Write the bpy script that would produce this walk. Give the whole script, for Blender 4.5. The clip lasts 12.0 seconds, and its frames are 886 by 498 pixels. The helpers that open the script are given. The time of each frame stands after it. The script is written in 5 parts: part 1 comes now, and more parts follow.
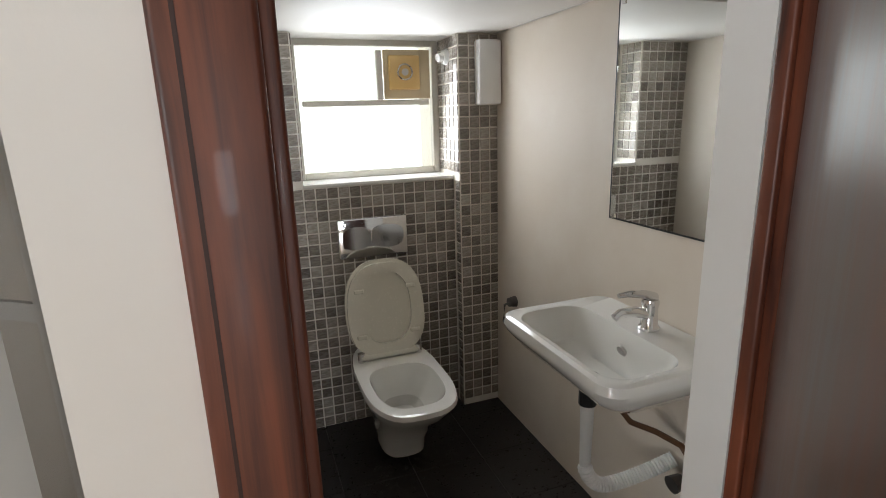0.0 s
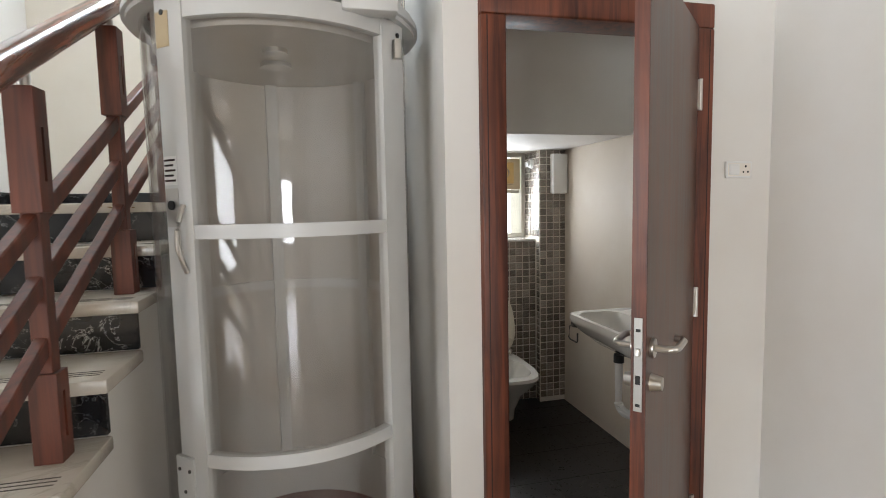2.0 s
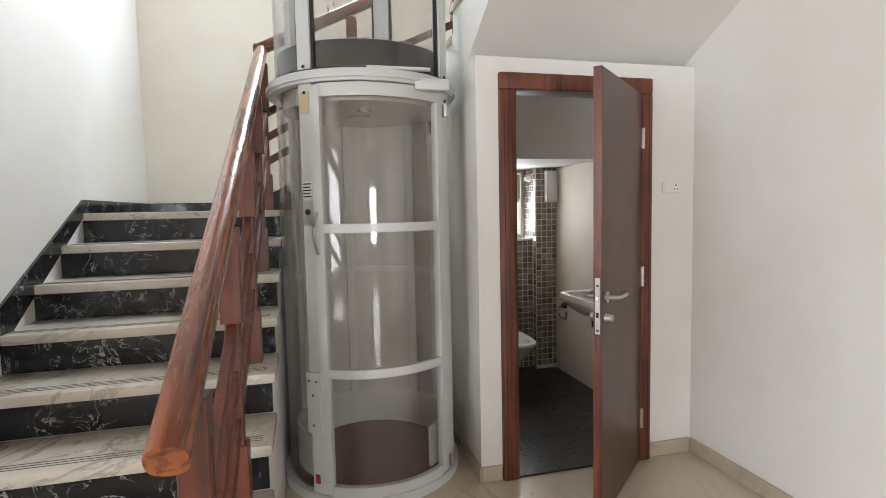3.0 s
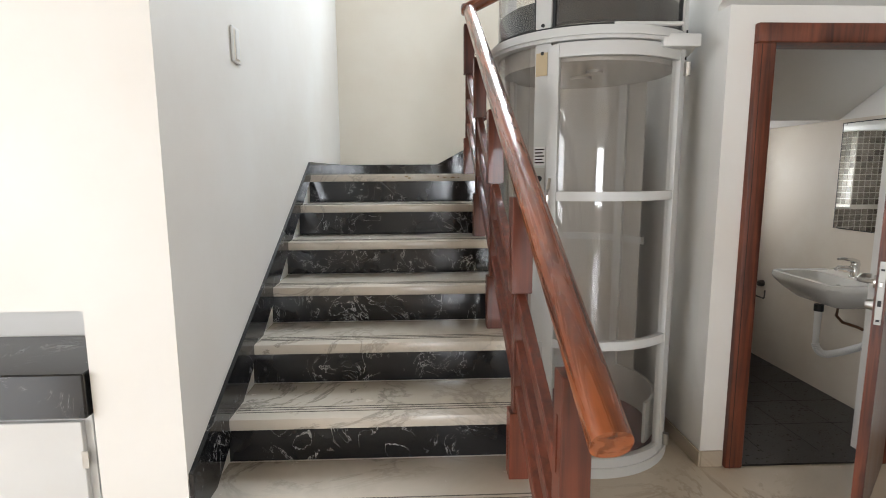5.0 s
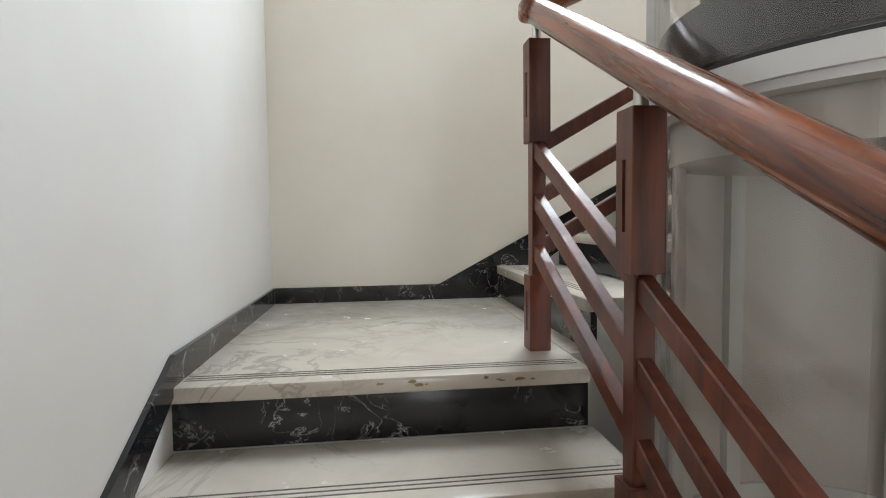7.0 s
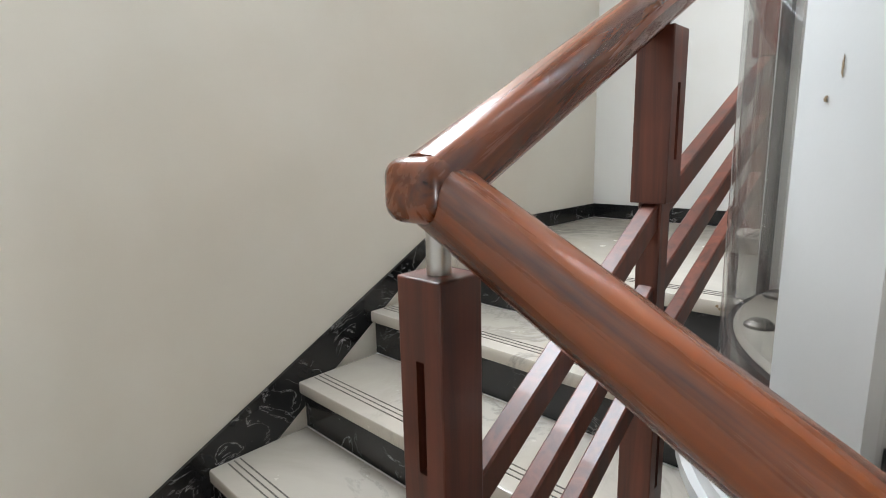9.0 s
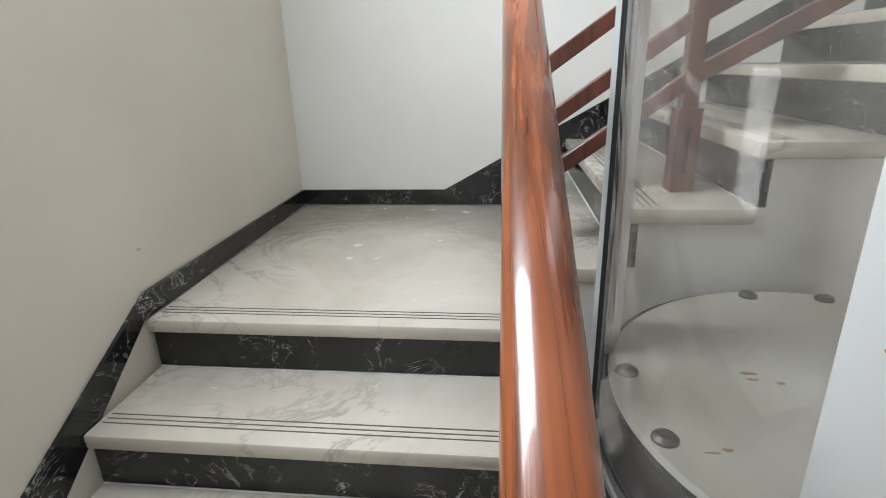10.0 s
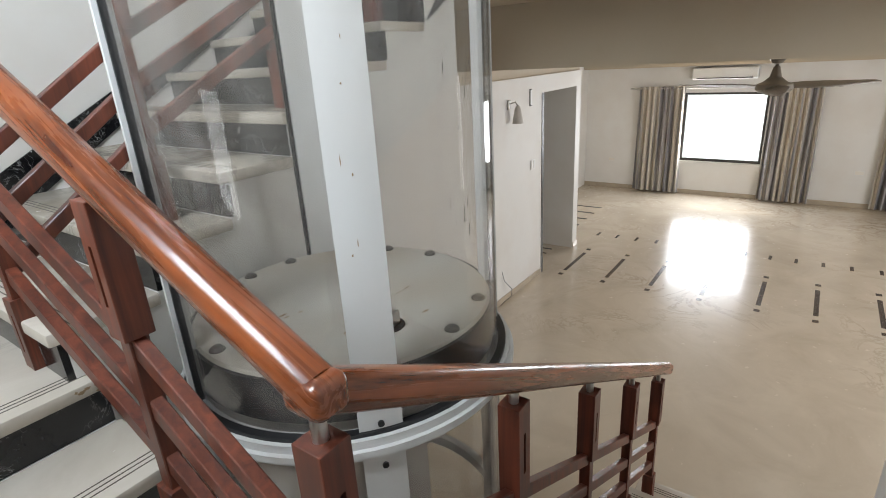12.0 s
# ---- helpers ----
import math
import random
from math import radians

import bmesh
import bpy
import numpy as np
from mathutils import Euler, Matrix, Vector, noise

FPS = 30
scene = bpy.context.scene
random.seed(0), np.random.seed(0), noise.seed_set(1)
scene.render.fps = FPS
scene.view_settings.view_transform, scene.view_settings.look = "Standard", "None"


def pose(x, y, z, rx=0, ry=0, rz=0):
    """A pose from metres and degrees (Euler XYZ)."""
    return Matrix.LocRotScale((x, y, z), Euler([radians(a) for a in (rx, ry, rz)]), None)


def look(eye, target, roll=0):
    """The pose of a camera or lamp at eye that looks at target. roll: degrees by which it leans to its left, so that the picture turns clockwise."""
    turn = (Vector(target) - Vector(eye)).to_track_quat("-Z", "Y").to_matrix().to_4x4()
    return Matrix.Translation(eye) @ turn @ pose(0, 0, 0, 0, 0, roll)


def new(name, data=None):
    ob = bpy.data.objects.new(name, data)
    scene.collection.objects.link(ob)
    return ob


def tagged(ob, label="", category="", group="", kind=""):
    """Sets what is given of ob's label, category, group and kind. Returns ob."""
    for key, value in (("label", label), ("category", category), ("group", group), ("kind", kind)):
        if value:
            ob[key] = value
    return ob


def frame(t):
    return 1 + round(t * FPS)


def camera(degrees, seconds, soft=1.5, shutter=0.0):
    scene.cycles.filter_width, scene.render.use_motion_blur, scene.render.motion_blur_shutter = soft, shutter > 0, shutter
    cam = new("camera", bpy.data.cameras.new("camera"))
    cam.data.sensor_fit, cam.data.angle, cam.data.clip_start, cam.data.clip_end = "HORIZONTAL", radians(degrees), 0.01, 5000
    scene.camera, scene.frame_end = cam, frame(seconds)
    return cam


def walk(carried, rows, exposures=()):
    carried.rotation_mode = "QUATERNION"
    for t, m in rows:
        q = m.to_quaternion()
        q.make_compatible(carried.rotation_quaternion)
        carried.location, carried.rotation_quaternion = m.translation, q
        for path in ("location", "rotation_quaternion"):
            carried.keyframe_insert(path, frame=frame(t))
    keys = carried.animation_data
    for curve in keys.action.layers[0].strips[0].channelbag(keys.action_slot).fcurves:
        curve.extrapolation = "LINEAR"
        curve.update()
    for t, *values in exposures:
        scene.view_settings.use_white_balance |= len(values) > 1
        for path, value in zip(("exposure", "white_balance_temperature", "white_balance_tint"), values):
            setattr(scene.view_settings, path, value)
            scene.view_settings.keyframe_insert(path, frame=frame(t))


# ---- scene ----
cam = camera(80.2, 12.0, soft=0.5, shutter=0.1)

PATH = [
    (0, (0.058, -0.528, 1.44), (0.726, 1.293, 0.951), -1.7),
    (0.5, (0.028, -0.578, 1.379), (0.639, 1.217, 0.743), -1.5),
    (1, (-0.129, -0.786, 1.432), (0.5, 1.057, 0.976), -0.4),
    (1.5, (-0.286, -1.181, 1.418), (0.236, 0.735, 1.182), -1.0),
    (2, (-0.541, -1.682, 1.429), (-0.073, 0.255, 1.258), -1.1),
    (2.5, (-0.735, -2.142, 1.446), (-0.251, -0.208, 1.288), -0.9),
    (3, (-0.956, -2.547, 1.437), (-0.463, -0.614, 1.289), -1.2),
    (3.5, (-1.108, -2.892, 1.472), (-0.775, -0.927, 1.313), -0.6),
    (3.7, (-1.158, -2.99, 1.466), (-0.923, -1.012, 1.289), -0.4),
    (5.3, (-1.596, -2.097, 1.48), (-1.518, -0.121, 1.184), -0.3),
    (5.5, (-1.657, -1.853, 1.491), (-1.538, 0.126, 1.231), -0.8),
    (6, (-1.697, -1.255, 1.531), (-1.533, 0.729, 1.337), -1.4),
    (6.5, (-1.683, -0.868, 1.666), (-1.534, 1.121, 1.519), -1.2),
    (7, (-1.671, -0.528, 1.851), (-1.423, 1.453, 1.741), -0.7),
    (7.2, (-1.663, -0.406, 1.917), (-1.342, 1.565, 1.805), -0.8),
    (8.8, (-1.636, 0.529, 2.43), (-0.316, 1.995, 2.097), -2.3),
    (9, (-1.586, 0.616, 2.499), (-0.167, 1.975, 2.126), -1.3),
    (9.3, (-1.545, 0.784, 2.604), (0.06, 1.885, 2.147), -1.6),
    (9.5, (-1.536, 0.866, 2.684), (0.18, 1.752, 2.165), -1.8),
    (9.7, (-1.495, 0.936, 2.724), (0.303, 1.586, 2.136), -2.0),
    (10, (-1.438, 1.032, 2.776), (0.447, 1.247, 2.11), -1.6),
    (10.5, (-1.533, 1.233, 2.832), (0.273, 0.703, 2.14), -1.5),
    (11, (-1.675, 1.357, 2.877), (-0.115, 0.304, 2.201), -2.8),
    (11.5, (-1.731, 1.411, 2.888), (-0.421, 0.051, 2.227), -3.3),
    (12, (-1.748, 1.408, 2.903), (-0.642, -0.113, 2.222), -3.4),
]
walk(
    cam,
    [(t, look(eye, target, roll)) for t, eye, target, roll in PATH],
    [(0, 0.5), (0.5, 0.72), (0.8, 0.65), (1.1, 0.4), (1.5, 0.18), (2.2, 0.52), (3, 0.44), (5, 0.44), (6.2, 0.55), (7, 0.14), (9, 0.02), (9.6, -0.02), (10.5, -0.34), (11, 0.0), (11.5, -0.08), (12, -0.42)],
)

# ---- world and light ----
world = bpy.data.worlds.new("world")
scene.world = world
world.use_nodes = True
_wn = world.node_tree.nodes
_sky = _wn.new("ShaderNodeTexSky")
_sky.sky_type = "NISHITA"
_sky.sun_disc = False
_sky.sun_elevation = radians(50)
_sky.sun_rotation = radians(200)
world.node_tree.links.new(_sky.outputs[0], _wn["Background"].inputs[0])
_wn["Background"].inputs[1].default_value = 0.1


def area_light(name, eye, target, w, h, power, color):
    data = bpy.data.lights.new(name, "AREA")
    data.shape = "RECTANGLE"
    data.size, data.size_y, data.energy, data.color = w, h, power, color
    ob = new(name, data)
    ob.matrix_world = look(eye, target)
    return ob


sun_data = bpy.data.lights.new("sun", "SUN")
sun_data.energy, sun_data.angle, sun_data.color = 2.0, radians(0.5), (1.0, 0.95, 0.87)
sun = new("sun", sun_data)
sun.matrix_world = look((3, -8, 12), (0, 0, 0))

SKY = (0.89, 0.935, 1.0)
area_light("daylight_far_window", (-0.18, -10.04, 1.33), (-0.18, 0, 1.0), 1.4, 1.3, 125, SKY)
# lamp in an unseen west opening, added to brighten the hall
area_light("daylight_side_window", (-6.35, -4.6, 1.5), (0, -4.6, 1.3), 4.2, 2.2, 215, SKY)
area_light("daylight_stair_window", (-0.65, 2.03, 4.3), (-0.85, 0.0, 3.4), 0.8, 1.7, 138, (0.82, 0.91, 1.0))
area_light("daylight_toilet_window", (0.65, 1.90, 1.45), (0.65, 0, 1.0), 0.55, 0.45, 5.2, SKY)


# ---- materials ----
def material(name, base, rough=0.5, metal=0.0, spec=None, coat=0.0):
    m = bpy.data.materials.new(name)
    m.use_nodes = True
    b = m.node_tree.nodes["Principled BSDF"]
    b.inputs["Base Color"].default_value = (*base, 1)
    b.inputs["Roughness"].default_value = rough
    b.inputs["Metallic"].default_value = metal
    if spec is not None:
        b.inputs["Specular IOR Level"].default_value = spec
    b.inputs["Coat Weight"].default_value = coat
    return m


class Nodes:
    """Short hands for the node tree of a material."""

    def __init__(self, m):
        self.t = m.node_tree
        self.b = self.t.nodes["Principled BSDF"]

    def add(self, kind, **inputs):
        n = self.t.nodes.new(kind)
        for key, value in inputs.items():
            n.inputs[key].default_value = value
        return n

    def link(self, a, b):
        self.t.links.new(a, b)

    def coords(self, scale=(1, 1, 1), rot=(0, 0, 0)):
        c = self.add("ShaderNodeTexCoord")
        g = self.add("ShaderNodeMapping")
        g.inputs["Scale"].default_value = scale
        g.inputs["Rotation"].default_value = rot
        self.link(c.outputs["Object"], g.inputs["Vector"])
        return g.outputs[0]

    def noise(self, vec, scale, detail=4.0, rough=0.55, distort=0.0):
        n = self.add("ShaderNodeTexNoise", Scale=scale, Detail=detail, Roughness=rough, Distortion=distort)
        self.link(vec, n.inputs["Vector"])
        return n.outputs["Fac"]

    def ramp(self, fac, stops):
        r = self.add("ShaderNodeValToRGB")
        e = r.color_ramp.elements
        while len(e) < len(stops):
            e.new(0.5)
        for el, (p, c) in zip(e, stops):
            el.position = p
            el.color = (*c, 1) if len(c) == 3 else c
        self.link(fac, r.inputs[0])
        return r.outputs[0]

    def mix(self, a, b, fac, mode="MIX"):
        n = self.add("ShaderNodeMix")
        n.data_type, n.blend_type = "RGBA", mode
        for v, k in ((fac, 0), (a, 6), (b, 7)):
            if hasattr(v, "is_linked"):
                self.link(v, n.inputs[k])
            else:
                n.inputs[k].default_value = v if k == 0 else (*v, 1)
        return n.outputs[2]

    def color(self, out):
        self.link(out, self.b.inputs["Base Color"])

    def rough(self, fac, lo, hi):
        r = self.add("ShaderNodeMapRange")
        r.inputs["To Min"].default_value, r.inputs["To Max"].default_value = lo, hi
        self.link(fac, r.inputs[0])
        self.link(r.outputs[0], self.b.inputs["Roughness"])

    def bump(self, fac, strength, distance=0.002):
        n = self.add("ShaderNodeBump", Strength=strength, Distance=distance)
        self.link(fac, n.inputs["Height"])
        self.link(n.outputs[0], self.b.inputs["Normal"])


def paint(name, base, dirt=0.06, rough=0.6):
    m = material(name, base, rough)
    n = Nodes(m)
    v = n.coords()
    big = n.noise(v, 1.3, 5)
    fine = n.noise(v, 60, 3)
    dark = tuple(c * (1 - dirt * (1 + 0.4 * i)) for i, c in enumerate(base))
    n.color(n.ramp(big, [(0.35, dark), (0.62, base)]))
    n.rough(fine, rough - 0.1, rough + 0.1)
    n.bump(fine, 0.12)
    return m


def marble_light(name, a, b, vein, scale):
    m = material(name, a, 0.22)
    n = Nodes(m)
    v = n.coords((1, 1, 1), (0.3, 0.2, 0.5))
    cloud = n.noise(v, scale, 6, 0.6, 0.8)
    base = n.ramp(cloud, [(0.3, b), (0.65, a)])
    line = n.noise(v, scale * 0.8, 8, 0.65, 2.2)
    k = n.ramp(line, [(0.47, (0, 0, 0)), (0.50, (1, 1, 1)), (0.53, (0, 0, 0))])
    spot = n.noise(v, scale * 0.5, 2)
    k2 = n.mix(k, n.ramp(spot, [(0.45, (0, 0, 0)), (0.7, (1, 1, 1))]), 1.0, "MULTIPLY")
    n.color(n.mix(base, vein, k2))
    n.rough(n.noise(v, 14, 4), 0.12, 0.34)
    return m


def marble_black(name):
    m = material(name, (0.012, 0.012, 0.013), 0.12)
    n = Nodes(m)
    v = n.coords()
    i = n.add("ShaderNodeObjectInfo")
    off = n.add("ShaderNodeVectorMath")
    off.operation = "MULTIPLY_ADD"
    off.inputs[1].default_value = (1, 1, 1)
    comb = n.add("ShaderNodeCombineXYZ")
    mul = n.add("ShaderNodeMath")
    mul.operation = "MULTIPLY"
    mul.inputs[1].default_value = 37.0
    n.link(i.outputs["Random"], mul.inputs[0])
    for k in range(3):
        n.link(mul.outputs[0], comb.inputs[k])
    n.link(v, off.inputs[0])
    n.link(comb.outputs[0], off.inputs[2])
    w = off.outputs[0]
    line = n.noise(w, 7.0, 5, 0.6, 1.8)
    k = n.ramp(line, [(0.489, (0, 0, 0)), (0.5, (1, 1, 1)), (0.511, (0, 0, 0))])
    spot = n.noise(w, 7, 3)
    k = n.mix(k, n.ramp(spot, [(0.46, (0, 0, 0)), (0.60, (1, 1, 1))]), 1.0, "MULTIPLY")
    n.color(n.mix(n.ramp(n.noise(w, 3, 4), [(0.3, (0.006, 0.006, 0.007)), (0.7, (0.022, 0.022, 0.023))]), (0.42, 0.42, 0.41), k))
    n.rough(n.noise(v, 20, 3), 0.06, 0.2)
    return m


def wood(name, a, b, axis, rough=0.25, coat=0.3, turn=(0, 0, 0)):
    """Varnished wood with its grain along the axis x, y or z of the object."""
    m = material(name, a, rough, coat=coat)
    n = Nodes(m)
    s = {"x": (1.2, 22, 22), "y": (22, 1.2, 22), "z": (22, 22, 1.2)}[axis]
    g = n.add("ShaderNodeMapping")
    g.inputs["Scale"].default_value = s
    n.link(n.coords((1, 1, 1), turn), g.inputs["Vector"])
    v = g.outputs[0]
    grain = n.noise(v, 1.4, 6, 0.6, 0.7)
    big = n.noise(n.coords(), 3.0, 3)
    c = n.ramp(grain, [(0.36, b), (0.55, a), (0.72, tuple(x * 1.4 for x in a))])
    n.color(n.mix(c, n.ramp(big, [(0.35, (0.5, 0.44, 0.42)), (0.65, (1.1, 1.1, 1.1))]), 0.75, "MULTIPLY"))
    n.rough(grain, rough - 0.06, rough + 0.12)
    n.bump(grain, 0.08, 0.001)
    return m


M_WALL = paint("wall_paint_white", (0.76, 0.745, 0.715))
M_CREAM = paint("wall_paint_cream", (0.80, 0.755, 0.67))
M_BACK = paint("wall_paint_pale", (0.74, 0.73, 0.70))
M_CEIL = paint("ceiling_paint", (0.72, 0.71, 0.68), 0.04)
# pale paint with the shade of the high surfaces put into its tan colour
M_SHADE_TAN = paint("paint_shade_tan", (0.52, 0.44, 0.33), 0.06)
M_TOILET = paint("toilet_wall_paint", (0.70, 0.645, 0.565), 0.12)
M_FLOOR = marble_light("floor_marble_beige", (0.63, 0.55, 0.445), (0.52, 0.445, 0.35), (0.40, 0.32, 0.24), 1.4)
Nodes(M_FLOOR).b.inputs["Coat Weight"].default_value = 0.3
M_TREAD = marble_light("tread_marble_cream", (0.58, 0.53, 0.46), (0.46, 0.41, 0.345), (0.27, 0.245, 0.21), 2.2)
M_BLACK = marble_black("black_marble")
M_GROOVE = material("groove_dark", (0.10, 0.085, 0.07), 0.8)
RAIL_A, RAIL_B = (0.25, 0.066, 0.018), (0.055, 0.012, 0.005)
M_RAIL_Y = wood("rail_wood_y", RAIL_A, RAIL_B, "y", 0.24, 0.4, (radians(-28.7), 0, 0))
M_RAIL_X = wood("rail_wood_x", RAIL_A, RAIL_B, "x", 0.24, 0.4, (0, radians(28), 0))
M_RAIL_W = wood("rail_wood_w", RAIL_A, RAIL_B, "y", 0.24, 0.4, (radians(28.7), 0, 0))
M_POST = wood("post_wood", (0.155, 0.039, 0.019), (0.080, 0.021, 0.011), "z", 0.4, 0.15)
# door wood darkened to stand for groove shade
M_QUIRK_SHADE = material("quirk_shade_wood", (0.03, 0.009, 0.005), 0.6)
M_SLOT = material("slot_shadow_wood", (0.02, 0.008, 0.006), 0.8)
M_DOOR = wood("door_wood", (0.16, 0.043, 0.019), (0.062, 0.016, 0.008), "z", 0.46, 0.04)
M_LEAF = wood("door_leaf_wood", (0.085, 0.030, 0.015), (0.045, 0.015, 0.007), "z", 0.33, 0.06)
M_STEEL = material("brushed_steel", (0.55, 0.53, 0.50), 0.3, 1.0)
M_PLATE = material("dull_lock_steel", (0.36, 0.35, 0.33), 0.5, 1.0)
M_BOLT = material("dull_bolt_steel", (0.13, 0.12, 0.11), 0.45, 0.8)
M_RUST = paint("rusty_braid", (0.16, 0.085, 0.04), 0.4, 0.5)
M_CHROME = material("chrome", (0.78, 0.78, 0.78), 0.09, 1.0)
M_LIFT = paint("lift_white_enamel", (0.63, 0.64, 0.64), 0.07, 0.35)
M_LIFTIN = paint("lift_lining_grey", (0.58, 0.56, 0.53), 0.08, 0.4)
M_TAG = material("red_plastic", (0.45, 0.03, 0.05), 0.4)
M_RUBBER = material("black_rubber", (0.012, 0.012, 0.013), 0.45)
M_RED = paint("cabin_floor_red", (0.16, 0.035, 0.045), 0.25, 0.5)
M_ROOF = paint("cabin_roof_white", (0.45, 0.44, 0.41), 0.22, 0.4)
M_CERAMIC = material("white_ceramic", (0.80, 0.79, 0.75), 0.08, coat=0.5)
M_SEAT = paint("seat_plastic_ivory", (0.76, 0.73, 0.63), 0.05, 0.25)
M_PLASTIC = paint("white_plastic", (0.76, 0.76, 0.75), 0.03, 0.35)
M_GROUT = paint("grout_pale", (0.82, 0.79, 0.73), 0.10, 0.8)
M_DARKGROUT = paint("grout_dark", (0.045, 0.042, 0.04), 0.2, 0.8)
M_DARKTILE = paint("dark_floor_tile", (0.018, 0.017, 0.017), 0.3, 0.3)
M_BOARD = paint("ventilator_board", (0.60, 0.50, 0.33), 0.15, 0.5)
M_FANCASE = paint("ventilator_fan_case", (0.62, 0.42, 0.16), 0.2, 0.4)
M_MIRROR = material("mirror_silver", (0.86, 0.88, 0.87), 0.02, 1.0)
M_DARK = material("dark_void", (0.01, 0.01, 0.01), 0.7)
M_WINFRAME = paint("window_frame_paint", (0.62, 0.60, 0.54), 0.1, 0.4)
M_DARKFRAME = material("window_frame_dark", (0.06, 0.055, 0.05), 0.4)
M_STRIP = paint("floor_inlay_dark", (0.075, 0.055, 0.045), 0.3, 0.25)
M_SKIRT = marble_light("skirting_beige", (0.50, 0.42, 0.32), (0.42, 0.35, 0.27), (0.3, 0.24, 0.18), 3.0)


def tile_material():
    m = material("mosaic_tile", (0.2, 0.18, 0.16), 0.25)
    n = Nodes(m)
    i = n.add("ShaderNodeObjectInfo")
    g = n.add("ShaderNodeNewGeometry")
    a = n.add("ShaderNodeMath")
    a.operation = "ADD"
    n.link(i.outputs["Random"], a.inputs[0])
    n.link(g.outputs["Random Per Island"], a.inputs[1])
    f = n.add("ShaderNodeMath")
    f.operation = "FRACT"
    n.link(a.outputs[0], f.inputs[0])
    c = n.ramp(f.outputs[0], [(0.0, (0.17, 0.145, 0.125)), (0.35, (0.27, 0.235, 0.20)), (0.7, (0.36, 0.32, 0.275)), (1.0, (0.46, 0.42, 0.365))])
    streak = n.noise(n.coords((40, 40, 160)), 1.0, 4)
    n.color(n.mix(c, n.ramp(streak, [(0.3, (0.6, 0.58, 0.56)), (0.7, (1, 1, 1))]), 0.8, "MULTIPLY"))
    n.rough(streak, 0.15, 0.4)
    return m


M_TILE = tile_material()


def glass_material(name, tint, clear=0.86, rough=0.03, haze=0.0):
    """Thin sheet: mostly see-through, mirror gloss, pale haze for dust and painted reflection."""
    m = bpy.data.materials.new(name)
    m.use_nodes = True
    t = m.node_tree
    t.nodes.clear()
    out = t.nodes.new("ShaderNodeOutputMaterial")
    tr = t.nodes.new("ShaderNodeBsdfTransparent")
    tr.inputs[0].default_value = (*tint, 1)
    gl = t.nodes.new("ShaderNodeBsdfGlossy")
    gl.inputs["Roughness"].default_value = rough
    lw = t.nodes.new("ShaderNodeLayerWeight")
    lw.inputs[0].default_value = 0.5
    pw = t.nodes.new("ShaderNodeMath")
    pw.operation = "POWER"
    pw.inputs[1].default_value = 4.0
    fr = t.nodes.new("ShaderNodeMath")
    fr.operation = "MULTIPLY_ADD"
    fr.inputs[1].default_value, fr.inputs[2].default_value = 0.55, 0.035
    t.links.new(lw.outputs["Facing"], pw.inputs[0])
    t.links.new(pw.outputs[0], fr.inputs[0])
    mx = t.nodes.new("ShaderNodeMixShader")
    t.links.new(fr.outputs[0], mx.inputs[0])
    t.links.new(tr.outputs[0], mx.inputs[1])
    t.links.new(gl.outputs[0], mx.inputs[2])
    df = t.nodes.new("ShaderNodeBsdfDiffuse")
    df.inputs[0].default_value = (0.6, 0.58, 0.55, 1)
    co = t.nodes.new("ShaderNodeTexCoord")
    mp = t.nodes.new("ShaderNodeMapping")
    mp.inputs["Scale"].default_value = (5, 5, 0.7)
    nz = t.nodes.new("ShaderNodeTexNoise")
    nz.inputs["Scale"].default_value = 2.0
    nz.inputs["Detail"].default_value = 5.0
    rg = t.nodes.new("ShaderNodeMapRange")
    rg.inputs["From Min"].default_value, rg.inputs["From Max"].default_value = 0.35, 0.75
    rg.inputs["To Min"].default_value, rg.inputs["To Max"].default_value = haze * 0.4, haze * 1.7
    t.links.new(co.outputs["Object"], mp.inputs[0])
    t.links.new(mp.outputs[0], nz.inputs["Vector"])
    t.links.new(nz.outputs["Fac"], rg.inputs[0])
    m2 = t.nodes.new("ShaderNodeMixShader")
    t.links.new(rg.outputs[0], m2.inputs[0])
    t.links.new(mx.outputs[0], m2.inputs[1])
    t.links.new(df.outputs[0], m2.inputs[2])
    t.links.new(m2.outputs[0], out.inputs[0])
    return m


# the lift sheets' haze is dust plus window reflections painted in as pale diffuse
M_GLASS = glass_material("lift_polycarbonate", (0.945, 0.94, 0.93), haze=0.04)
M_TUBE = glass_material("lift_polycarbonate_reflect_haze", (0.965, 0.96, 0.95), haze=0.045)
M_PANE = glass_material("window_glass", (0.95, 0.97, 0.96), haze=0.02)


def glow(name, color, strength):
    m = bpy.data.materials.new(name)
    m.use_nodes = True
    t = m.node_tree
    t.nodes.remove(t.nodes["Principled BSDF"])
    e = t.nodes.new("ShaderNodeEmission")
    e.inputs[0].default_value = (*color, 1)
    e.inputs[1].default_value = strength
    t.links.new(e.outputs[0], t.nodes["Material Output"].inputs[0])
    return m


M_SKYCARD = glow("bright_outdoor_haze", (0.97, 0.99, 1.0), 2.2)


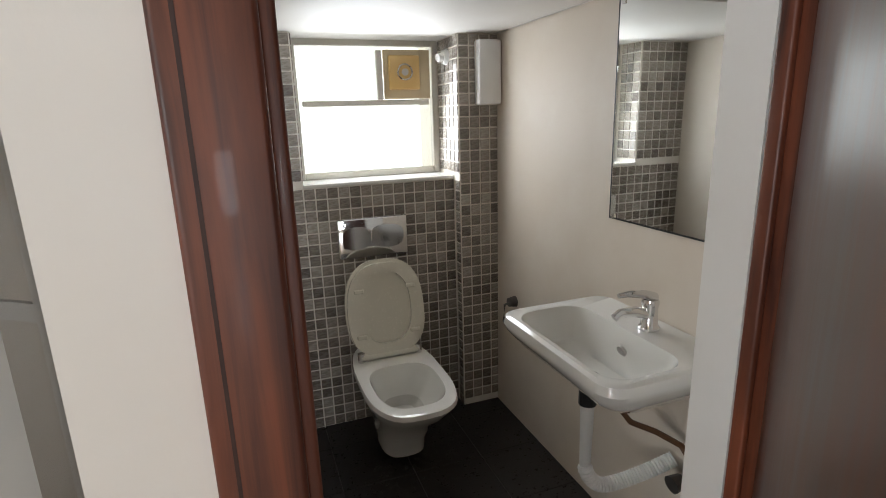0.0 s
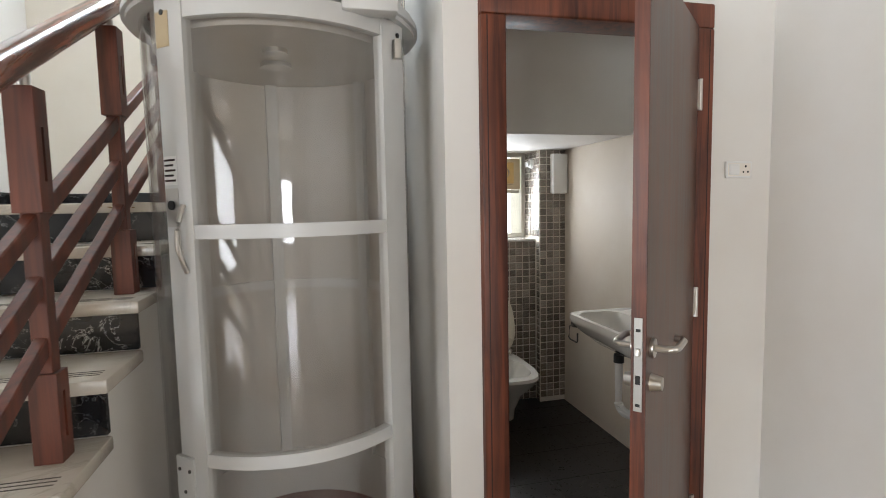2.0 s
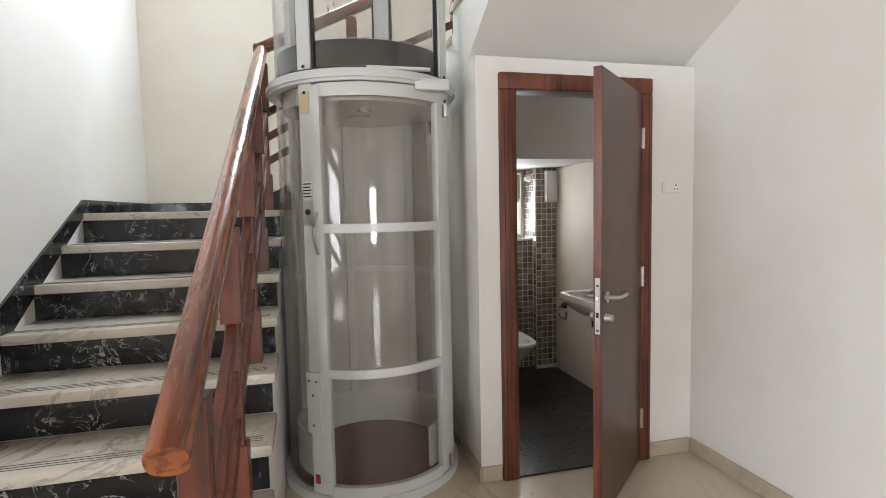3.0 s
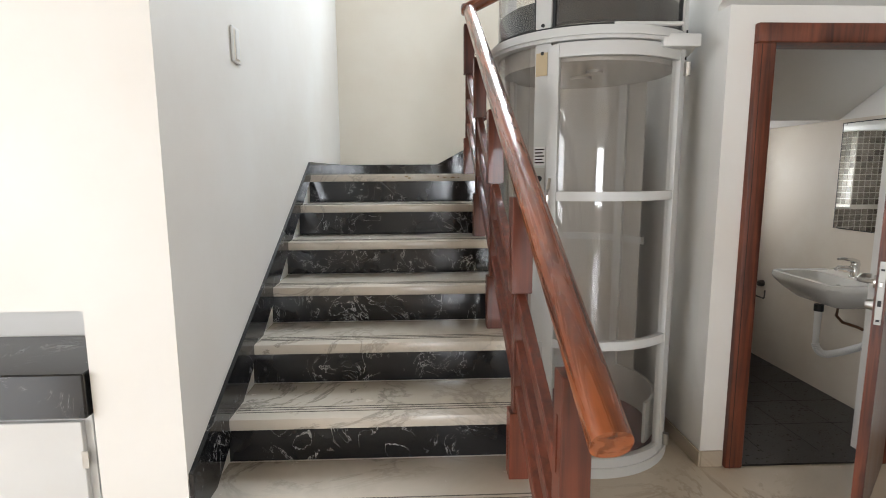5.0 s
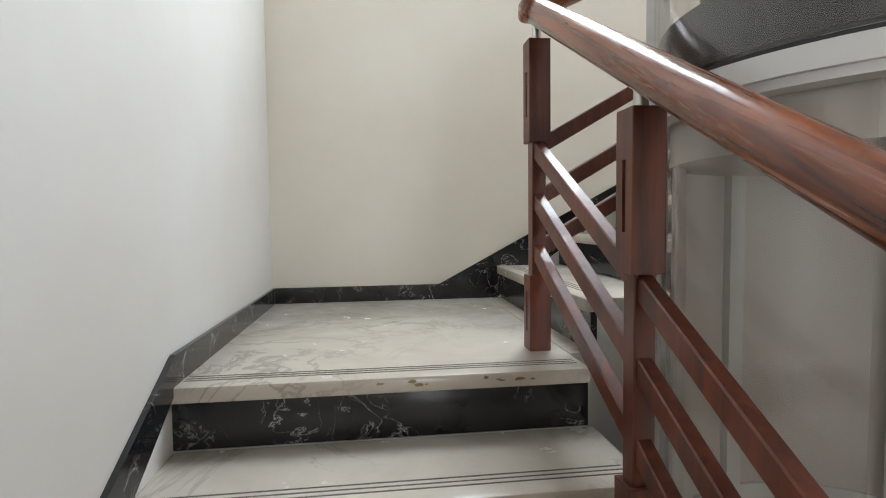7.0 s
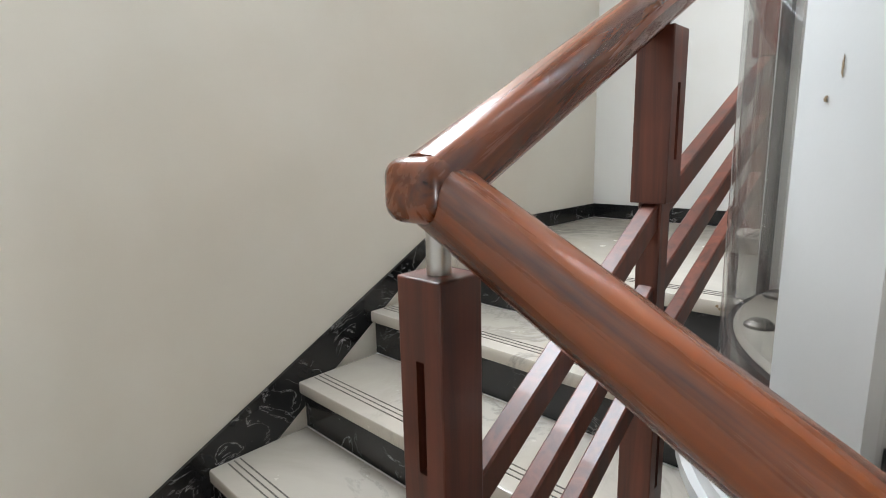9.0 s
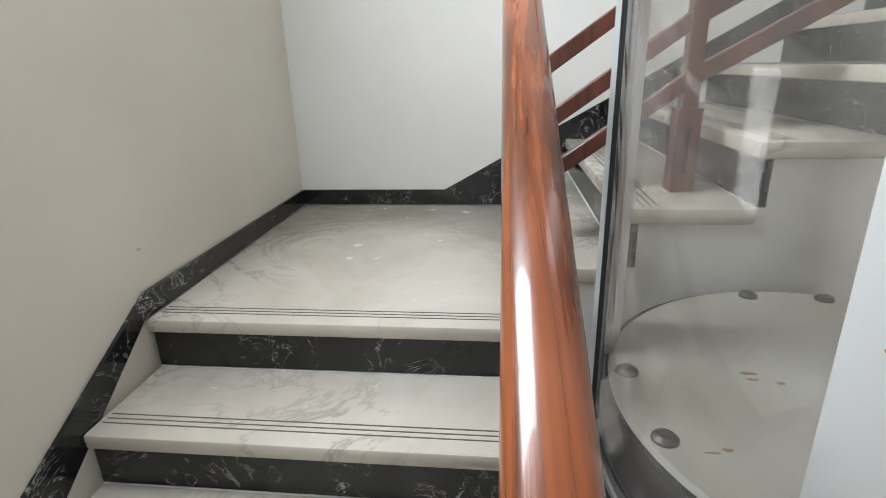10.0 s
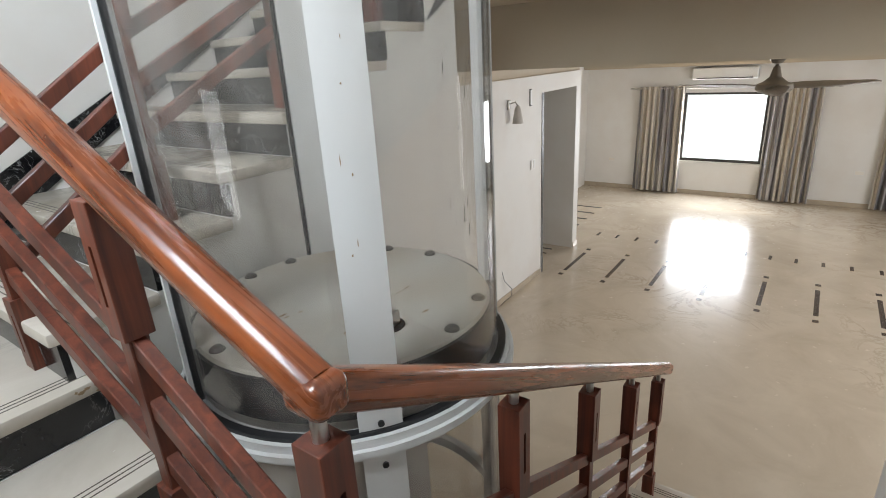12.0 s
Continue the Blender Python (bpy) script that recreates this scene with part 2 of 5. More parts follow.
# ---- building helpers ----
def bm_box(bm, x0, x1, y0, y1, z0, z1, bevel=0.0, seg=1):
    r = bmesh.ops.create_cube(bm, size=1.0)
    vs = r["verts"]
    bmesh.ops.scale(bm, vec=(abs(x1 - x0), abs(y1 - y0), abs(z1 - z0)), verts=vs)
    bmesh.ops.translate(bm, vec=((x0 + x1) / 2, (y0 + y1) / 2, (z0 + z1) / 2), verts=vs)
    if bevel:
        es = {e for v in vs for e in v.link_edges}
        bmesh.ops.bevel(bm, geom=list(es), offset=bevel, segments=seg, profile=0.5, affect="EDGES", clamp_overlap=True)
    return bm


def bm_cyl(bm, p, q, r0, r1=None, seg=16, caps=True):
    p, q = Vector(p), Vector(q)
    d = q - p
    m = Matrix.Translation((p + q) / 2) @ d.to_track_quat("Z", "Y").to_matrix().to_4x4()
    bmesh.ops.create_cone(bm, cap_ends=caps, segments=seg, radius1=r0, radius2=r0 if r1 is None else r1, depth=d.length, matrix=m)
    return bm


def bm_prism(bm, outline, axis, a, b):
    """Pull a closed outline of (u, v) from a to b along axis: x takes (y, z), y takes (x, z), z takes (x, y)."""
    place = {"x": lambda u, v, w: (w, u, v), "y": lambda u, v, w: (u, w, v), "z": lambda u, v, w: (u, v, w)}[axis]
    lo = [bm.verts.new(place(u, v, a)) for u, v in outline]
    hi = [bm.verts.new(place(u, v, b)) for u, v in outline]
    bm.faces.new(lo)
    bm.faces.new(hi)
    k = len(outline)
    for i in range(k):
        bm.faces.new((lo[i], lo[(i + 1) % k], hi[(i + 1) % k], hi[i]))
    bmesh.ops.recalc_face_normals(bm, faces=bm.faces)
    return bm


def bm_tube(bm, points, radius, seg=10, closed=False):
    """A round tube along points."""
    pts = [Vector(p) for p in points]
    rings = []
    up = Vector((0.13, 0.21, 0.97)).normalized()
    for i, p in enumerate(pts):
        a = pts[i - 1] if i or closed else p
        b = pts[(i + 1) % len(pts)] if i + 1 < len(pts) or closed else p
        d = (b - a).normalized()
        side = d.cross(up).normalized()
        top = side.cross(d).normalized()
        r = radius[i] if isinstance(radius, (list, tuple)) else radius
        rings.append([bm.verts.new(p + r * (math.cos(t) * side + math.sin(t) * top)) for t in (2 * math.pi * k / seg for k in range(seg))])
    n = len(rings)
    for i in range(n if closed else n - 1):
        r0, r1 = rings[i], rings[(i + 1) % n]
        for k in range(seg):
            bm.faces.new((r0[k], r0[(k + 1) % seg], r1[(k + 1) % seg], r1[k]))
    if not closed:
        bm.faces.new(rings[0])
        bm.faces.new(rings[-1])
    bmesh.ops.recalc_face_normals(bm, faces=bm.faces)
    return bm


def bm_arc(bm, cx, cy, r0, r1, a0, a1, z0, z1, seg=32):
    """A curved wall of thickness r0..r1 from angle a0 to a1 in degrees; a full turn makes a closed ring."""
    full = abs(a1 - a0) >= 359.9
    n = seg if full else seg + 1
    rows = []
    for i in range(n):
        t = radians(a0 + (a1 - a0) * i / seg)
        c, s = math.cos(t), math.sin(t)
        rows.append([bm.verts.new((cx + r * c, cy + r * s, z)) for r, z in ((r0, z0), (r1, z0), (r1, z1), (r0, z1))])
    for i in range(seg):
        p, q = rows[i], rows[(i + 1) % n]
        for k in range(4):
            bm.faces.new((p[k], p[(k + 1) % 4], q[(k + 1) % 4], q[k]))
    if not full:
        bm.faces.new(rows[0])
        bm.faces.new(rows[-1])
    bmesh.ops.recalc_face_normals(bm, faces=bm.faces)
    return bm


def bm_lathe(bm, profile, cx, cy, seg=32):
    """Turn a profile of (radius, z) about the upright line through cx, cy."""
    rows = []
    for r, z in profile:
        rows.append([bm.verts.new((cx + max(r, 1e-4) * math.cos(2 * math.pi * k / seg), cy + max(r, 1e-4) * math.sin(2 * math.pi * k / seg), z)) for k in range(seg)])
    for a, b in zip(rows, rows[1:]):
        for k in range(seg):
            bm.faces.new((a[k], a[(k + 1) % seg], b[(k + 1) % seg], b[k]))
    bmesh.ops.recalc_face_normals(bm, faces=bm.faces)
    return bm


def bm_loft(bm, loops, close_first=True, close_last=True):
    """Skin over loops of equally many points."""
    rows = [[bm.verts.new(p) for p in loop] for loop in loops]
    k = len(rows[0])
    for a, b in zip(rows, rows[1:]):
        for i in range(k):
            bm.faces.new((a[i], a[(i + 1) % k], b[(i + 1) % k], b[i]))
    if close_first:
        bm.faces.new(rows[0])
    if close_last:
        bm.faces.new(rows[-1])
    bmesh.ops.recalc_face_normals(bm, faces=bm.faces)
    return bm


def smooth_mesh(me, angle=35):
    for p in me.polygons:
        p.use_smooth = True
    me.set_sharp_from_angle(angle=radians(angle))


def part(name, bm, mat, parent=None, label="", smooth=False):
    me = bpy.data.meshes.new(name)
    bm.to_mesh(me)
    bm.free()
    me.materials.append(mat)
    if smooth:
        smooth_mesh(me)
    ob = new(name, me)
    if parent is not None:
        ob.parent = parent
        ob.matrix_parent_inverse = parent.matrix_basis.inverted()
    return tagged(ob, label) if label else ob


def thing(name, at, label, category, group="", kind=""):
    ob = new(name)
    ob.empty_display_size = 0.1
    ob.matrix_basis = Matrix.Translation(at)
    return tagged(ob, label, category, group, kind)


def box(name, mat, x0, x1, y0, y1, z0, z1, parent=None, label="", bevel=0.0, seg=1):
    return part(name, bm_box(bmesh.new(), x0, x1, y0, y1, z0, z1, bevel, seg), mat, parent, label, smooth=seg > 1)


def structure(ob, label, category):
    return tagged(ob, label, category, kind="structure")


# ---- plan, in metres ----
XL, XR, YB = -2.172, 1.162, 2.058
RISE, GO = 0.1622, 0.2965
Z1 = 9 * RISE
Y_N9 = 0.773
RISE2, GO2, X_U1 = 0.161, 0.302, -1.08
Z2 = Z1 + 4 * RISE2
X_L2 = X_U1 + 3 * GO2
GO3, Y_W1 = 0.295, 1.02
Z3 = Z2 + 8 * RISE2
XS = -1.12
YS = 0.925
XW = -0.122
TOP = 6.2
CEIL = Z3 - 0.18
SLAB_Y, SLAB_Z = -2.0, 2.80
FAR = -10.1
LEFT = -6.5

# floor, one sheet with the hall and the living room
structure(box("floor", M_FLOOR, LEFT - 0.2, 2.7, FAR - 0.2, YB + 0.2, -0.2, 0.0), "polished beige marble floor of hall and living room", "floor")

# walls of the stairwell
structure(box("wall_left", M_WALL, XL - 0.24, XL, -1.0, YB, 0.0, TOP), "white painted stairwell wall with a soft sheen", "wall")


def back_wall():
    bm = bmesh.new()
    y0, y1 = YB, YB + 0.2
    wx0, wx1, wz0, wz1 = -1.1, -0.2, 3.4, 5.2
    bm_box(bm, XL - 0.24, -0.02, y0, y1, 0.0, wz0)
    bm_box(bm, 0.28, 0.97, y0, y1, 0.0, 1.17)
    bm_box(bm, -0.02, 0.28, y0, y1, 0.0, wz0)
    bm_box(bm, 0.97, XR + 0.2, y0, y1, 0.0, wz0)
    bm_box(bm, 0.28, 0.97, y0, y1, 1.79, wz0)
    bm_box(bm, XL - 0.24, wx0, y0, y1, wz0, TOP)
    bm_box(bm, wx1, XR + 0.2, y0, y1, wz0, TOP)
    bm_box(bm, wx0, wx1, y0, y1, wz1, TOP)
    return part("wall_back", bm, M_CREAM)


structure(back_wall(), "cream painted back wall of the stairwell", "wall")

WALL_H = 2.64


def right_wall():
    bm = bmesh.new()
    bm_box(bm, XR, XR + 0.2, -3.0, YB, 0.0, TOP)
    bm_box(bm, XR, XR + 0.2, -4.88, -3.0, 0.0, WALL_H)
    bm_box(bm, XR, XR + 0.2, -6.03, -4.88, 2.43, WALL_H)
    bm_box(bm, XR, XR + 0.2, -6.2, -6.03, 0.0, WALL_H)
    return part("wall_right", bm, M_WALL)


structure(right_wall(), "white painted hall wall with a doorway", "wall")
structure(box("wall_passage", M_WALL, XR + 0.2, 2.5, -6.2, -6.03, 0.0, WALL_H), "white wall beside the passage doorway", "wall")
structure(box("wall_side_room", M_WALL, 2.5, 2.7, FAR, -2.8, 0.0, CEIL), "cream painted living room wall", "wall")
structure(box("wall_loft", M_WALL, XR + 0.2, 2.5, -3.0, -2.8, 0.0, CEIL), "plain wall closing the passage", "wall")
# shade above the hall wall is in the tan base colour
structure(box("wall_band", M_SHADE_TAN, XR + 0.03, XR + 0.2, -6.2, -3.0, WALL_H, CEIL), "wall band above the hall wall, tan for shade", "wall")
structure(box("ceiling_loft", M_CEIL, XR + 0.2, 2.5, -6.03, -3.0, WALL_H - 0.1, WALL_H), "low painted ceiling over the passage", "ceiling")


def far_wall():
    bm = bmesh.new()
    y0, y1 = FAR - 0.2, FAR
    x0, x1, z0, z1 = -0.91, 0.54, 0.67, 2.0
    u0, u1 = -3.6, -2.75
    bm_box(bm, x1, 2.7, y0, y1, 0, CEIL)
    bm_box(bm, u1, x0, y0, y1, 0, CEIL)
    bm_box(bm, x0, x1, y0, y1, 0, z0)
    bm_box(bm, x0, x1, y0, y1, z1, CEIL)
    bm_box(bm, u0, u1, y0, y1, 0, z0)
    bm_box(bm, u0, u1, y0, y1, z1, CEIL)
    bm_box(bm, LEFT - 0.2, u0, y0, y1, 0, CEIL)
    return part("wall_far", bm, M_WALL)


structure(far_wall(), "white painted living room wall with a window", "wall")
# cream beam, darkened to tan for the shade up there
structure(box("bulkhead", M_SHADE_TAN, LEFT, 2.5, FAR, FAR + 0.28, 2.50, CEIL), "cream boxed beam along the living room wall, tan for shade", "beam")


# unseen wall; its wide opening is added to let light into the hall
def side_wall():
    bm = bmesh.new()
    x0, x1 = LEFT - 0.2, LEFT
    bm_box(bm, x0, x1, FAR, -6.7, 0, CEIL)
    bm_box(bm, x0, x1, -2.5, -0.8, 0, CEIL)
    bm_box(bm, x0, x1, -6.7, -2.5, 0, 0.3)
    bm_box(bm, x0, x1, -6.7, -2.5, 2.6, CEIL)
    return part("wall_west", bm, M_WALL)


structure(side_wall(), "white painted living room wall with an opening added for light", "wall")


def niche_wall():
    bm = bmesh.new()
    bm_box(bm, LEFT, XL - 0.24, -1.0, -0.8, 1.11, CEIL)
    bm_box(bm, LEFT, -3.6, -1.0, -0.8, 0.0, 1.11)
    bm_box(bm, -3.6, XL - 0.24, -0.66, -0.55, 0.0, 1.3)
    bm_box(bm, -3.6, XL - 0.24, -0.8, -0.66, 1.11, 1.3)
    return part("wall_niche", bm, M_WALL)


structure(niche_wall(), "white painted wall with a low recess", "wall")

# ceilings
# both slabs carry their underside shade as a tan base colour
structure(box("ceiling", M_SHADE_TAN, LEFT, 2.7, FAR, SLAB_Y, SLAB_Z, Z3 - 0.02), "flat ceiling slab of the living room, tan for shade", "ceiling")
structure(box("ceiling_hall", M_SHADE_TAN, LEFT, 2.7, SLAB_Y, -1.05, CEIL, Z3 - 0.02), "flat ceiling of the hall, tan for shade", "ceiling")
structure(box("ceiling_stairwell", M_CEIL, XL - 0.3, XR + 0.3, -3.2, YB + 0.2, TOP, TOP + 0.2), "high painted stairwell ceiling", "ceiling")
structure(box("wall_upper", M_WALL, XL - 0.3, XR + 0.3, -3.2, -3.0, Z3, TOP), "white upper wall behind the stairwell", "wall")
structure(box("wall_upper_left", M_WALL, XL - 0.24, XL, -3.0, -1.0, CEIL, TOP), "white upper stairwell wall", "wall")

# toilet room shell
structure(part("wall_toilet_side", bm_prism(bmesh.new(), [(0.1, 0.0), (YS + 0.003, 0.0), (YS + 0.003, 1.785), (0.1, 2.221)], "x", XW, XW + 0.1), M_BACK), "white painted wall beside the lift", "wall")
structure(box("wall_toilet_inner", M_TOILET, XW + 0.001, XW + 0.1, YS + 0.004, YB, 0.0, 1.784), "beige painted toilet wall near the window", "wall")
structure(part("wall_toilet_return", bm_prism(bmesh.new(), [(0.052, 0.0), (0.14, 0.0), (0.14, 2.033), (0.052, 2.033)], "x", 0.782, 0.874), M_WALL), "cream painted return behind the door frame", "wall")


def door_wall():
    bm = bmesh.new()
    bm_box(bm, XW, -0.004, 0.0, 0.1, 0, 2.20)
    bm_box(bm, 0.875, XR, 0.0, 0.1, 0, 2.20)
    bm_box(bm, -0.004, 0.875, 0.0, 0.1, 2.12, 2.20)
    return part("wall_door", bm, M_WALL)


structure(door_wall(), "white painted wall round the toilet doorway", "wall")
structure(box("floor_toilet", M_DARKGROUT, XW + 0.1, XR, 0.09, YB, 0.0005, 0.003), "dark grey tiled toilet floor", "floor")
structure(box("wall_toilet_right", M_TOILET, XR - 0.004, XR, 0.1, YB, 0.0, 1.785), "stained beige painted toilet wall", "wall")


# ---- staircases ----
def step_parts(top, risers, treads, grooves):
    for name, args, mat in treads:
        part(name, bm_box(bmesh.new(), *args, bevel=0.008, seg=2), mat, top, smooth=True)
    for args in risers:
        part("riser", bm_box(bmesh.new(), *args), M_BLACK, top, "black marble riser with white veins")
    for args in grooves:
        part("groove", bm_box(bmesh.new(), *args), M_GROOVE, top)


NOSE, SLAB = 0.022, 0.042


def flight_one():
    top = thing("staircase", (XL, -1.6, 0), "lower flight with cream marble treads and black risers", "staircase", "stair flights")
    treads, risers, grooves, outline = [], [], [], []
    for k in range(1, 10):
        y = Y_N9 - (9 - k) * GO
        z = k * RISE
        x0 = XL if k > 3 else (XL - 0.03 if k == 3 else XL - 0.05)
        y1 = y + GO + 0.02 if k < 9 else YB
        if k < 3:
            x0 = XL - 0.05
        treads.append(("tread" if k < 9 else "landing", (x0, XS + (0.015 if k < 9 else 0), y, y1, z - SLAB, z), M_TREAD))
        risers.append((x0 if k > 3 else x0 + 0.02, XS, y + NOSE, y + NOSE + 0.02, (k - 1) * RISE, z - SLAB))
        for g in (0.05, 0.068, 0.086):
            grooves.append((x0 + 0.02, XS - 0.02, y + g, y + g + 0.0035, z - 0.002, z + 0.0012))
        outline += [(y + NOSE + 0.02, (k - 1) * RISE), (y + NOSE + 0.02, z - SLAB)]
    outline += [(YB, Z1 - SLAB), (YB, 0.0)]
    bm = bm_prism(bmesh.new(), outline, "x", XL, XS - 0.004)
    part("stair_body", bm, M_WALL, top, "white painted masonry side")
    step_parts(top, risers, treads, grooves)
    # landing reaches over to the second flight
    part("landing", bm_box(bmesh.new(), XS, X_U1 + NOSE, YS, YB, Z1 - SLAB, Z1), M_TREAD, top)
    # black skirting on the left wall and the back wall
    s = [(y0, z0) for y0, z0 in ((-0.995, 3 * RISE), (-0.995, 3 * RISE + 0.14), (Y_N9 + 0.02, Z1 + 0.075), (YB, Z1 + 0.075), (YB, Z1), (Y_N9 + 0.04, Z1), (-0.84, 3 * RISE))]
    part("skirting", bm_prism(bmesh.new(), s, "x", XL + 0.001, XL + 0.014), M_BLACK, top, "black marble skirting with white veins")
    s = [(XL + 0.015, Z1), (XL + 0.015, Z1 + 0.075), (-1.37, Z1 + 0.075), (-0.15, Z2 + 0.075), (XR, Z2 + 0.075), (XR, Z2), (X_L2, Z2), (X_U1, Z1)]
    part("skirting", bm_prism(bmesh.new(), s, "y", YB - 0.013, YB - 0.001), M_BLACK, top, "black marble skirting with white veins")
    return top


flight_one()


def flight_two():
    top = thing("staircase", (X_U1, YS, 0), "middle flight of marble steps behind the lift", "staircase", "stair flights")
    treads, risers, grooves = [], [], []
    outline = [(XS, 0.0)]
    for k in range(1, 5):
        x = X_U1 + (k - 1) * GO2
        z = Z1 + k * RISE2
        x1 = x + GO2 + 0.02 if k < 4 else XR - 0.014
        y0 = YS - 0.012 if k < 4 else YS
        treads.append(("tread" if k < 4 else "landing", (x, x1, y0, YB - 0.014, z - SLAB, z), M_TREAD))
        risers.append((x + NOSE, x + NOSE + 0.02, YS + 0.002, YB - 0.014, z - RISE2, z - SLAB))
        for g in (0.05, 0.068, 0.086):
            grooves.append((x + g, x + g + 0.0035, YS + 0.01, YB - 0.03, z - 0.002, z + 0.0012))
        outline += [(x + NOSE + 0.02, z - RISE2 - (SLAB if k == 1 else 0)), (x + NOSE + 0.02, z - SLAB)]
    outline[1] = (XS, Z1 - SLAB - 0.001)
    outline.insert(2, (X_U1 + NOSE + 0.02, Z1 - SLAB - 0.001))
    outline += [(XR - 0.014, Z2 - SLAB), (XR - 0.014, 1.785), (XW, 1.785), (XW, 0.0)]
    part("stair_body", bm_prism(bmesh.new(), outline, "y", YS + 0.004, YB - 0.014), M_WALL, top, "white painted masonry side")
    step_parts(top, risers, treads, grooves)
    return top


flight_two()


def flight_three():
    top = thing("staircase", (XW, Y_W1, Z2), "upper flight of marble steps over the toilet", "staircase", "stair flights")
    treads, risers, grooves = [], [], []
    outline = []
    x0, x1 = XW, XR - 0.014
    for k in range(1, 9):
        y = Y_W1 - (k - 1) * GO3
        z = Z2 + k * RISE2
        y1 = y - GO3 - 0.02 if k < 8 else -3.0
        treads.append(("tread", (x0 - 0.012, x1, y1, y, z - SLAB, z), M_TREAD))
        risers.append((x0 + 0.002, x1, y - NOSE - 0.02, y - NOSE, z - RISE2, z - SLAB))
        for g in (0.05, 0.068, 0.086):
            grooves.append((x0 + 0.01, x1 - 0.02, y - g - 0.0035, y - g, z - 0.002, z + 0.0012))
        outline += [(y - NOSE - 0.02, z - RISE2), (y - NOSE - 0.02, z - SLAB)]
    outline += [(-1.05, Z3 - SLAB), (-1.05, 2.83), (0.0, 2.275), (0.925, 1.786), (0.925, Z2 - 0.05)]
    part("stair_body", bm_prism(bmesh.new(), outline, "x", x0, XR - 0.0005), M_CEIL, top, "white painted sloping soffit")
    step_parts(top, risers, treads, grooves)
    s = [(YB - 0.015, Z2), (YB - 0.015, Z2 + 0.075), (Y_W1 + 0.29, Z2 + 0.075), (-1.0, Z3 + 0.075), (-1.0, Z3), (Y_W1, Z2)]
    part("skirting", bm_prism(bmesh.new(), s, "x", XR - 0.013, XR - 0.001), M_BLACK, top, "black marble skirting with white veins")
    return top


flight_three()
structure(box("floor_upper", M_TREAD, XL, XW - 0.013, -3.0, -1.05, Z3 - 0.02, Z3), "pale marble upper floor", "floor")


# ---- railings ----
POST_H = 0.91


def bm_slotted(x, y, k, z0, z1, s0, s1, turn):
    """A square block with a narrow slot sunk into two opposite faces."""
    bm = bmesh.new()
    h, d = 0.006, 0.014

    def at(u, v, z):
        return bm.verts.new((x + u, y + v, z) if not turn else (x - v, y + u, z))

    c = {(i, j, m): at(i * k, j * k, (z0, z1)[m]) for i in (-1, 1) for j in (-1, 1) for m in (0, 1)}
    for m in (0, 1):
        bm.faces.new([c[p] for p in ((-1, -1, m), (1, -1, m), (1, 1, m), (-1, 1, m))])
    for j in (-1, 1):
        bm.faces.new([c[p] for p in ((-1, j, 0), (1, j, 0), (1, j, 1), (-1, j, 1))])
    for i in (-1, 1):
        rim = [at(i * k, -h, s0), at(i * k, h, s0), at(i * k, h, s1), at(i * k, -h, s1)]
        deep = [at(i * (k - d), -h, s0), at(i * (k - d), h, s0), at(i * (k - d), h, s1), at(i * (k - d), -h, s1)]
        out = [c[i, -1, 0], c[i, 1, 0], c[i, 1, 1], c[i, -1, 1]]
        for q in range(4):
            r = (q + 1) % 4
            bm.faces.new((out[q], out[r], rim[r], rim[q]))
            bm.faces.new((rim[q], rim[r], deep[r], deep[q]))
        bm.faces.new(deep)
    outer = set(c.values())
    bmesh.ops.recalc_face_normals(bm, faces=bm.faces)
    bmesh.ops.bevel(bm, geom=[e for e in bm.edges if all(v in outer for v in e.verts)], offset=0.0022, segments=2, profile=0.5, affect="EDGES")
    return bm


def rail_post(parent, x, y, z, turn=False):
    """A post of two thick blocks and a slim neck; the slots are cut into the faces across the flight."""
    n, k = 0.021, 0.032
    p = part("post", bm_box(bmesh.new(), x - n, x + n, y - n, y + n, z + 0.2, z + 0.64, 0.002), M_POST, parent)
    for name, z0, z1, zc, h in (("lower_block", 0.0, 0.225, 0.115, 0.12), ("upper_block", 0.615, POST_H, 0.755, 0.13)):
        part(name, bm_slotted(x, y, k, z + z0, z + z1, z + zc - h / 2, z + zc + h / 2, turn), M_POST, p)
    part("steel_pin", bm_cyl(bmesh.new(), (x, y, z + POST_H - 0.004), (x, y, z + POST_H + 0.075), 0.0135, seg=16), M_STEEL, p, "brushed steel pin", smooth=True)
    return p


def slanted_bar(parent, a, b, w, h, mat, name="bar"):
    """A bar of upright-sided section between two points."""
    a, b = Vector(a), Vector(b)
    d = (b - a).normalized()
    side = Vector((-d.y, d.x, 0)).normalized() * (w / 2)
    up = Vector((0, 0, h / 2))
    bm = bmesh.new()
    bm_loft(bm, [[p - side - up, p + side - up, p + side + up, p - side + up] for p in (a, b)])
    bmesh.ops.bevel(bm, geom=list(bm.edges), offset=0.003, segments=1, profile=0.5, affect="EDGES")
    return part(name, bm, mat, parent)


def handrail(parent, a, b, mat, r=0.036):
    a, b = Vector(a), Vector(b)
    d = (b - a).normalized()
    side = Vector((-d.y, d.x, 0)).normalized()
    up = side.cross(d) * -1
    up = up if up.z > 0 else -up
    shape = []
    for k in range(20):
        t = 2 * math.pi * k / 20
        c, s = math.cos(t), math.sin(t)
        shape.append((abs(c) ** 0.8 * math.copysign(1, c) * r, abs(s) ** 0.8 * math.copysign(1, s) * r * 1.02))
    bm = bm_loft(bmesh.new(), [[p + side * u + up * v for u, v in shape] for p in (a, b)])
    return part("handrail", bm, mat, parent, "varnished reddish wood handrail", smooth=True)


RX, RY = -1.197, 0.995
X3 = 0.07
RAIL_UP = POST_H + 0.078


